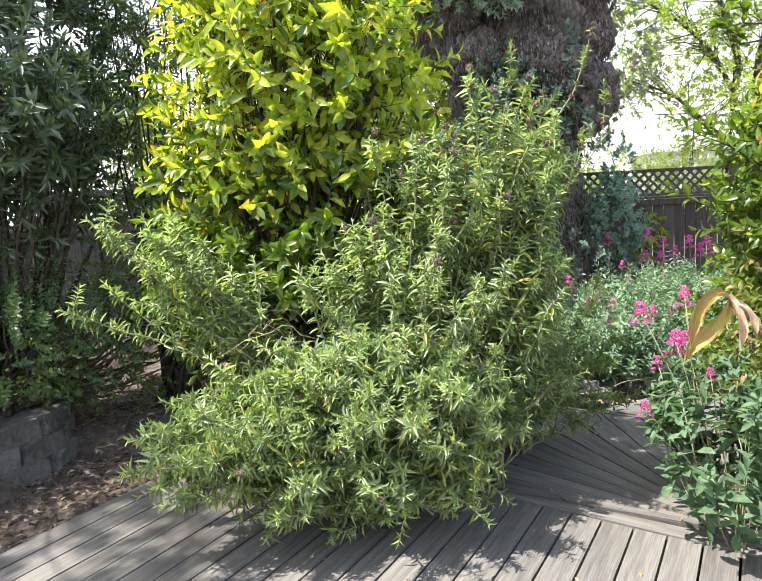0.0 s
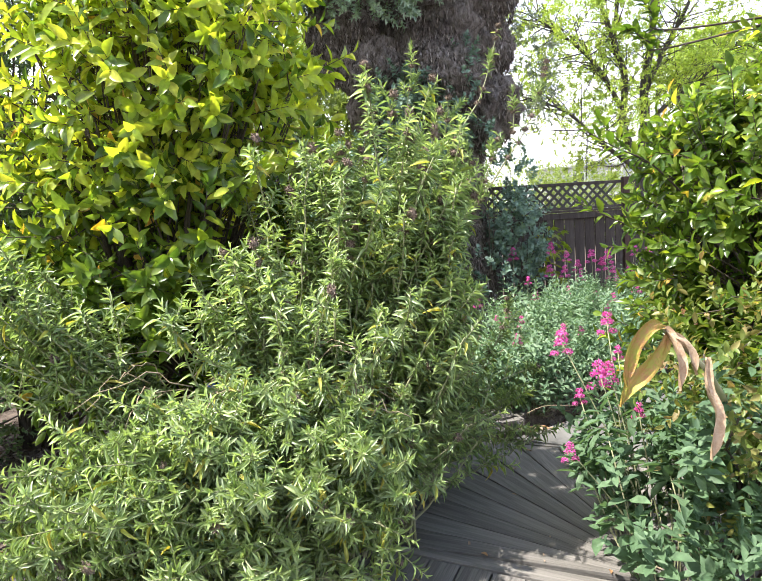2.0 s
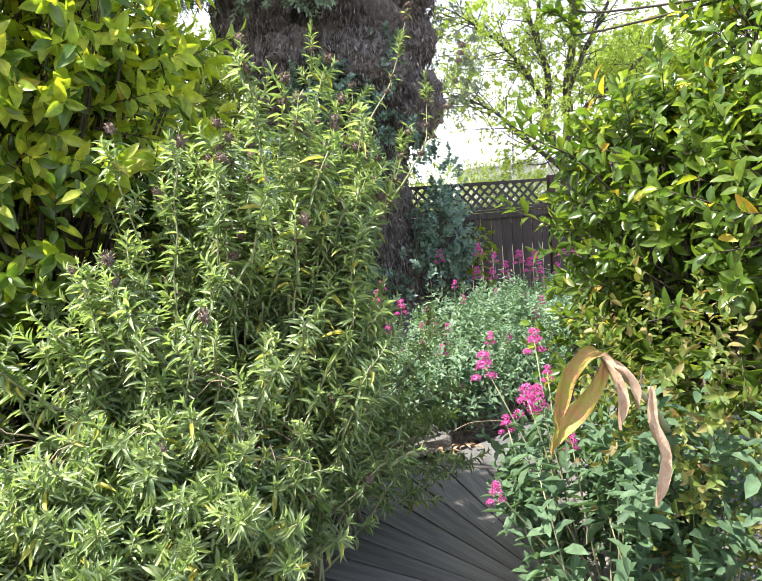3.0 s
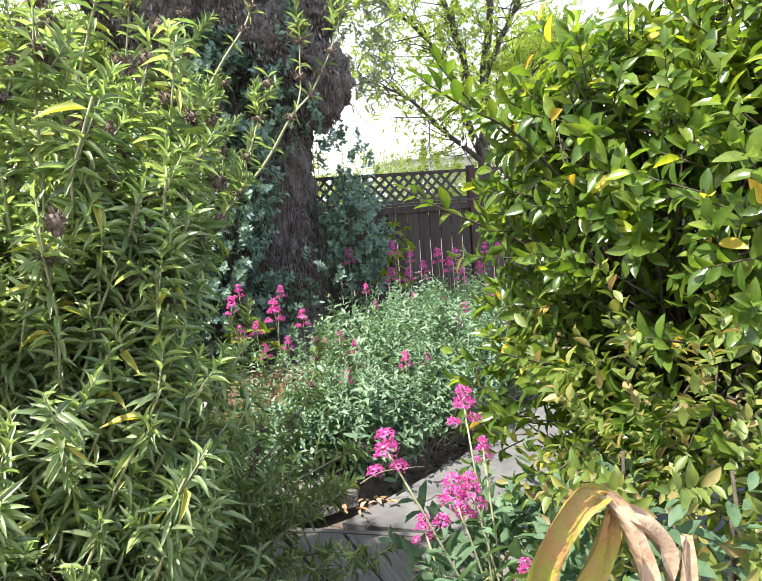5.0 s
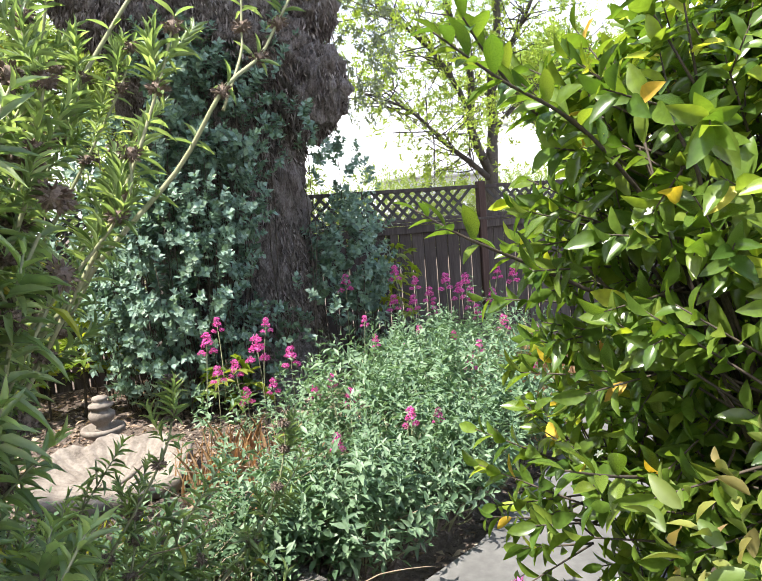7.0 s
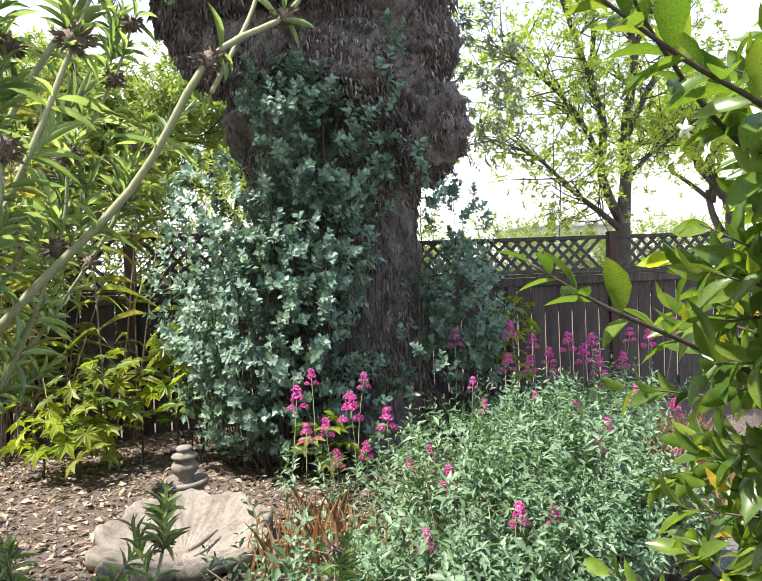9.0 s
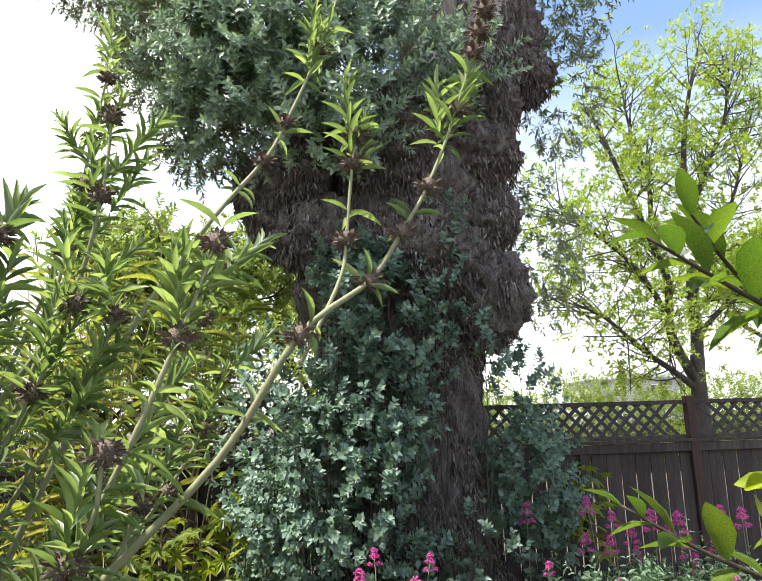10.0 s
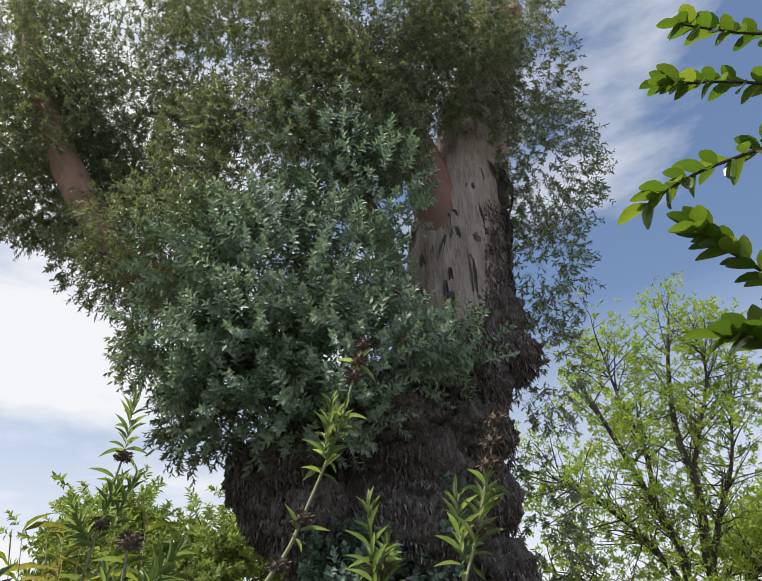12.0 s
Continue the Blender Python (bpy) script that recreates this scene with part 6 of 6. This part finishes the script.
TWIG = "reaching citrus twig with glossy leaves"
for pts, n in (([(2.2, 3.65, 1.5), (1.95, 3.62, 1.72), (1.72, 3.58, 1.82), (1.56, 3.55, 1.9)], 20), ([(2.15, 3.8, 1.3), (1.9, 3.8, 1.42), (1.72, 3.78, 1.5), (1.6, 3.78, 1.57)], 14),
               ([(2.3, 3.9, 1.6), (2.0, 3.85, 1.78), (1.8, 3.75, 1.9), (1.68, 3.65, 1.96)], 16), ([(2.2, 3.6, 0.9), (2.0, 3.5, 0.95), (1.85, 3.45, 1.0), (1.72, 3.42, 1.05)], 14), ([(2.2, 3.5, 0.7), (2.0, 3.4, 0.68), (1.85, 3.35, 0.66), (1.72, 3.3, 0.7)], 12)):
    citrus_twig(pts, n, 0.095, TWIG)
for pts, n in (([(2.23, 3.62, 2.79), (2.1, 3.62, 2.83), (1.93, 3.62, 2.77), (1.82, 3.62, 2.71), (1.76, 3.63, 2.67)], 40), ([(2.04, 3.62, 2.38), (1.97, 3.62, 2.45), (1.9, 3.62, 2.53), (1.85, 3.62, 2.57), (1.81, 3.6, 2.59)], 40), ([(2.31, 3.62, 2.99), (2.2, 3.62, 3.01), (2.06, 3.62, 3.02), (1.95, 3.62, 3.01), (1.9, 3.64, 3.03)], 40), ([(2.43, 3.62, 3.24), (2.3, 3.62, 3.23), (2.18, 3.62, 3.2), (2.05, 3.62, 3.21), (1.97, 3.6, 3.19)], 40), ([(2.02, 3.62, 2.29), (1.95, 3.62, 2.32), (1.88, 3.62, 2.36), (1.86, 3.62, 2.38), (1.8, 3.62, 2.38)], 40)):
    citrus_twig([(2.85, 3.55, 2.45)] + pts, n, 0.06, "high citrus twig with dark rounded leaves against the sky", new_tip=False, shape=ROUND, wide=0.56)


# ---- withered leaves by the deck ----
def curled_leaf(name, pts, width, roll, mat, parent, at, label=""):
    """A large dry leaf, bent along its midrib and rolled at the sides."""
    line = spline(pts, 14)
    tan = unit(np.gradient(line, axis=0))
    side = unit(np.cross(tan, [0.3, -0.8, 0.4]))
    nor = np.cross(side, tan)
    u = np.linspace(0, 1, 14)
    w = width * np.sin(np.pi * np.clip(u * 0.92 + 0.06, 0, 1)) ** 0.8
    rows = []
    for k in np.linspace(-1, 1, 7):
        a = roll * k
        wob = 0.006 * np.sin(9 * u + 5 * k)
        rows.append(line + side * (w * np.sin(a) / max(roll, 0.1))[:, None] + nor * (w * (1 - np.cos(a)) / max(roll, 0.1) + wob)[:, None])
    V = np.stack(rows, 1).reshape(-1, 3) - at
    i = (np.arange(13)[:, None] * 7 + np.arange(6)[None]).ravel()
    tris = np.concatenate([np.stack([i, i + 1, i + 8], 1), np.stack([i, i + 8, i + 7], 1)])
    me = shade_smooth(mesh_np(name, V, tris))
    return part(name, me, mat, parent, label)


def withered_mat():
    """Green towards the midrib, dried to tan at the tips."""
    return solid_mat("withered", [(0.15, 0.19, 0.02), (0.23, 0.245, 0.03), (0.28, 0.2, 0.045), (0.33, 0.16, 0.06), (0.42, 0.29, 0.18)], (22, 22, 22), 0.5, 0.7, dist=0.008)


M["withered"] = withered_mat()
wb = np.array([2.0, 2.95, -0.05])
withered = thing("withered_branch", "broken branch with large curled yellow and brown leaves", "branch", wb)
part("branch", tubes("branch", [(spline([(2.0, 2.95, -0.05), (1.85, 2.85, 0.55), (1.461, 2.435, 0.936), (1.291, 2.365, 1.096), (1.221, 2.345, 1.156)], 20) - wb, (0.016, 0.012, 0.008, 0.005))], 8), M["stem_green"], withered)
curled_leaf("withered_leaf", [(1.231, 2.345, 1.156), (1.171, 2.325, 1.166), (1.111, 2.315, 1.116), (1.086, 2.315, 1.046), (1.081, 2.315, 0.986)], 0.029, 1.0, M["withered"], withered, wb, "yellow leaf with dry curled edge")
curled_leaf("withered_leaf", [(1.241, 2.345, 1.136), (1.211, 2.335, 1.086), (1.151, 2.325, 1.026), (1.091, 2.315, 0.986), (1.061, 2.315, 0.926)], 0.031, 0.8, M["withered"], withered, wb, "yellow leaf with brown tip")
curled_leaf("withered_leaf", [(1.231, 2.345, 1.156), (1.251, 2.325, 1.106), (1.261, 2.315, 1.036), (1.261, 2.315, 0.956)], 0.026, 1.4, M["tan_leaf"], withered, wb, "brown dry rolled leaf")
curled_leaf("withered_leaf", [(1.241, 2.345, 1.136), (1.281, 2.335, 1.106), (1.311, 2.335, 1.056), (1.331, 2.335, 0.996)], 0.024, 1.4, M["tan_leaf"], withered, wb, "brown dry rolled leaf")
curled_leaf("withered_leaf", [(1.401, 2.385, 1.036), (1.396, 2.375, 0.936), (1.421, 2.365, 0.856), (1.411, 2.365, 0.756), (1.401, 2.365, 0.696)], 0.03, 1.2, M["tan_leaf"], withered, wb, "hanging tan dried leaf")


# ---- shell basin and urn ----
def build_shell():
    t = thing("shell_basin", "beige cast-stone scallop shell basin lying in the mulch", "basin", (0.72, 6.45, 0.07))
    t.scale = (0.86, 0.86, 0.86)
    na, nr = 160, 22
    V = []
    for side in (1, 0):
        for i in range(nr):
            u = i / (nr - 1)
            for j in range(na):
                a = 2 * math.pi * j / na
                lobe = abs(math.cos(5.5 * (a - math.pi / 2)))
                back = max(0.0, math.sin(a))
                r = (0.4 + 0.075 * lobe * u) * u * (1.0 + 0.22 * back)
                rim = 0.02 + 0.09 * u ** 2 * (1 + 1.3 * back) + 0.013 * math.cos(44 * a) * u * (1 - 0.5 * u) + 0.03 * lobe * u ** 3
                n_ = 0.012 * noise.noise(Vector((math.cos(a) * u * 5, math.sin(a) * u * 5, side)))
                z = rim + n_ if side else max(-0.03, rim * 0.55 - 0.045 - 0.06 * (1 - u))
                roll = 0.03 if (side and i == nr - 1) else 0.0
                V.append((1.18 * r * math.cos(a), 1.02 * r * math.sin(a), z - roll))
    tris = []
    for s in (0, 1):
        o = s * nr * na
        for i in range(nr - 1):
            for j in range(na):
                a, b = o + i * na + j, o + i * na + (j + 1) % na
                q = [(a, a + na, b), (b, a + na, b + na)]
                tris += q if s == 0 else [(x, z, y) for x, y, z in q]
    o = nr * na
    for j in range(na):
        a, b = (nr - 1) * na + j, (nr - 1) * na + (j + 1) % na
        tris += [(a, a + o, b), (b, a + o, b + o)]
    part("bowl", shade_smooth(mesh_np("bowl", V, tris)), M["cast_stone"], t)
    part("drain_ridge", tubes("drain_ridge", [(spline([(0.05, -0.1, 0.075), (0.12, -0.02, 0.085), (0.2, 0.1, 0.1)], 10), (0.012, 0.018, 0.008))], 8), M["cast_stone"], t)


build_shell()


def lathe(name, prof, mat, parent, m=None, label="", n=40, flute=0.0, k=8):
    V, tris = [], []
    for r, z in prof:
        for j in range(n):
            a = 2 * math.pi * j / n
            rr = r * (1 + flute * math.cos(k * a))
            V.append((rr * math.cos(a), rr * math.sin(a), z))
    for i in range(len(prof) - 1):
        for j in range(n):
            a, b = i * n + j, i * n + (j + 1) % n
            tris += [(a, b, a + n), (b, b + n, a + n)]
    return part(name, shade_smooth(mesh_np(name, V, tris)), mat, parent, label, m)


urn = thing("fountain_urn", "small beige cast-stone urn finial on a round dish", "urn", (0.66, 7.2, 0.06))
lathe("pedestal", [(0.0, -0.02), (0.13, -0.02), (0.13, 0.02), (0.1, 0.035), (0.07, 0.06), (0.065, 0.1), (0.09, 0.135), (0.1, 0.15)], M["cast_stone"], urn)
lathe("dish", [(0.0, 0.14), (0.11, 0.14), (0.14, 0.16), (0.148, 0.185), (0.14, 0.2), (0.12, 0.2), (0.1, 0.175), (0.0, 0.17)], M["cast_stone"], urn, label="pale round dish")
lathe("urn", [(0.0, 0.165), (0.06, 0.17), (0.05, 0.19), (0.042, 0.21), (0.07, 0.24), (0.085, 0.27), (0.086, 0.295), (0.062, 0.315), (0.055, 0.325), (0.08, 0.34), (0.082, 0.355), (0.05, 0.37), (0.045, 0.385), (0.055, 0.395), (0.045, 0.41), (0.0, 0.42)], M["cast_stone"], urn, flute=0.03, k=7)
pot = thing("plant_pot", "glazed blue garden pot half hidden behind the shrub", "pot", (-0.62, 6.6, 0.05))
lathe("pot", [(0.0, 0.0), (0.13, 0.0), (0.16, 0.06), (0.2, 0.25), (0.215, 0.4), (0.235, 0.42), (0.235, 0.46), (0.205, 0.46), (0.19, 0.4), (0.0, 0.38)], M["blue_glaze"], pot)


# ---- young star-leaved plants ----
def star_leaf():
    bm = bmesh.new()
    c = bm.verts.new((0, 0, 0))
    ring = []
    for k in range(7):
        a = radians(-135 + 45 * k)
        L = (0.6, 0.85, 0.95, 1.0, 0.95, 0.85, 0.6)[k]
        for da, f, z in ((-22, 0.46, 0.0), (-12, 0.66 * L, 0.05), (0, L, -0.12), (12, 0.66 * L, 0.05)):
            b = a + radians(da)
            ring.append(bm.verts.new((f * math.cos(b) , f * math.sin(b), z)))
    for p, q in zip(ring, ring[1:]):
        bm.faces.new((c, p, q))
    return from_bm("leaf", bm)


STAR = star_leaf()


def star_plant(at, height, count, reds, label):
    at = np.array(at, float)
    t = thing("young_plant", label, "plant", at, "star-leaved plants")
    line = spline([at, at + np.array([0.02, 0.01, height * 0.5]), at + np.array([rng.normal(0, 0.05), 0, height])], 16)
    part("stem", tubes("stem", [(line - at, (0.012, 0.008, 0.004))], 7), M["stem_dark"], t, "thin dark stem")
    for k in range(count):
        i = int(5 + 10 * (k / count))
        a = k * 2.4
        out = np.array([math.cos(a), math.sin(a), 0.25])
        reach = rng.uniform(0.1, 0.24) * (1.2 - 0.5 * k / count)
        q = line[i] + out * reach
        part("leaf_stalk", tubes("leaf_stalk", [(np.array([line[i], line[i] + out * reach * 0.5 + (0, 0, 0.02), q]) - at, (0.003, 0.002))], 4), M["stem_dark"], t)
        part("leaf", STAR, M["red_leaf"] if k >= count - reds else M["star_leaf"], t, m=Matrix.Translation(q - at) @ pose(0, 0, 0, rng.normal(0, 20), 28 + rng.normal(0, 20), math.degrees(a)) @ Matrix.Scale(rng.uniform(0.1, 0.16), 4))
    return t


STARS = "young plant with star-shaped yellow-green leaves and reddish tips"
for x, y, h, n, r in ((-0.42, 8.75, 0.75, 30, 3), (-0.15, 8.7, 0.9, 34, 3), (0.12, 8.8, 0.95, 30, 2), (0.42, 8.75, 1.15, 32, 5), (0.62, 8.65, 1.05, 22, 4), (-0.62, 8.6, 0.55, 24, 0), (-0.3, 8.45, 0.45, 22, 0)):
    star_plant((x * 0.92 + 0.09, y - 0.5, 0.07), h, int(n * 0.62), r, STARS)
star_plant((3.52, 8.85, 0.07), 1.2, 26, 24, "young plant with dark red star-shaped leaves beside the fence")
star_plant((1.55, 7.35, 0.07), 0.5, 14, 12, "small plant with dark red star-shaped leaves")


# ---- bed details ----
def tuft(name, label, at, count, length, spread, mat, width=0.012):
    at = np.array(at, float)
    a = rng.uniform(0, 6.283, count)
    pos = np.stack([rng.normal(0, spread * 0.3, count), rng.normal(0, spread * 0.3, count), np.zeros(count)], 1)
    way = np.stack([np.cos(a) * rng.uniform(0.05, 0.5, count), np.sin(a) * rng.uniform(0.05, 0.5, count), np.ones(count)], 1)
    up = np.stack([np.cos(a), np.sin(a), np.full(count, 0.2)], 1)
    t = thing(name, label, "grass", at)
    tagged(part("blades", leaves("blades", BLADE, pos, way, up, rng.uniform(0.6, 1, count) * length, width), mat, t), kind="stuff")
    return t


tuft("iris_tuft", "clump of upright sword-shaped green leaves in the bed", (2.92, 6.95, 0.06), 70, 0.62, 0.35, M["valerian_leaf"], 0.02)
tuft("iris_tuft", "small clump of sword-shaped leaves beside the fence", (2.75, 7.3, 0.06), 40, 0.5, 0.3, M["valerian_leaf"], 0.018)
for x, y, n, h in ((1.3, 6.1, 60, 0.3), (1.5, 6.4, 60, 0.32), (3.75, 6.55, 240, 0.42), (4.0, 6.9, 220, 0.42), (3.3, 6.1, 120, 0.3), (1.6, 5.5, 70, 0.35), (0.75, 5.3, 70, 0.3), (0.2, 5.2, 90, 0.4), (0.6, 4.95, 70, 0.35)):
    tuft("dry_grass_tuft", "tuft of dry brown stalks and grass", (x, y, 0.05), n, h, 0.45, M["dry_leaf"] if x > 1.2 else M["shrub_leaf_yellow"], 0.006)
hose = thing("garden_hose", "thin pale irrigation pipe lying across the bed", "pipe", (2.6, 8.0, 0.08))
part("pipe", tubes("pipe", [(spline([(2.1, 8.3, 0.2), (2.5, 8.0, 0.13), (2.9, 7.6, 0.1), (3.2, 7.3, 0.1)], 30) - np.array([2.6, 8.0, 0.08]), (0.006, 0.006))], 8), M["litter"], hose)


def fallen_leaf(x, y, z, size, rz, mat):
    me = leaves("fallen_leaf", BROAD, np.zeros((1, 3)), np.array([[1.0, 0, 0.05]]), np.array([[0, 0, 1.0]]), size, size * rng.uniform(0.3, 0.6))
    ob = part("fallen_leaf", me, mat, None, m=pose(x, y, z, rng.normal(0, 12), rng.normal(0, 10), rz))
    tagged(ob, "dry fallen leaf lying on the weathered deck", "leaf", "fallen leaves on the deck")


for k in range(95):
    while True:
        x, y = rng.uniform(-1.4, 1.9), rng.uniform(2.2, 4.6)
        if y < 4.5 and x > -1.35 + (3.6 - y) * 0.2:
            break
    fallen_leaf(x, y, 0.004, rng.uniform(0.014, 0.06), rng.uniform(0, 360), M["litter"] if k % 3 else M["dry_leaf"])
for k in range(22):
    x, y = rng.normal(1.66, 0.1), rng.normal(4.72, 0.07)
    fallen_leaf(x, y, 0.006 + 0.002 * k * 0.3, rng.uniform(0.03, 0.07), rng.uniform(0, 360), M["litter"] if k % 2 else M["dry_leaf"])


# ---- dry stalks at the bed's edge ----
def stalk_heap(at, count, spread, label):
    at = np.array(at, float)
    t = thing("dry_stalk_heap", label, "stalks", at)
    for _ in range(count):
        a = np.array([rng.normal(0, spread), rng.normal(0, spread * 0.6), rng.uniform(0.0, 0.12)])
        w = rng.uniform(0, 6.283)
        e = a + np.array([math.cos(w) * 0.35, math.sin(w) * 0.22, rng.uniform(0.0, 0.35)]) * rng.uniform(0.6, 1.5)
        part("stalk", tubes("stalk", [(bend(a, (a + e) / 2 + np.array([0, 0, rng.uniform(0.02, 0.12)]), e, 7, 0.004), (0.003, 0.0015))], 4), M["stem_dry"], t)
    return t


stalk_heap((0.85, 4.75, 0.06), 60, 0.28, "heap of thin tan dead stalks at the edge of the bed")
stalk_heap((0.35, 4.6, 0.06), 45, 0.25, "heap of thin tan dead stalks under the shrub")
stalk_heap((1.25, 5.3, 0.07), 40, 0.25, "scattered dry flower stalks in the bed")
stalk_heap((3.75, 6.65, 0.07), 60, 0.25, "thicket of brown dead stalks beside the path")
valerian("low green plants spilling over the block edging", (1.05, 4.95, 0.05), [((1.05, 4.98, 0.17), (0.42, 0.18, 0.18), 130), ((0.45, 4.9, 0.16), (0.35, 0.18, 0.18), 90), ((1.6, 5.05, 0.17), (0.25, 0.16, 0.18), 60)], [], 0.05, "valerian in the bed", True)
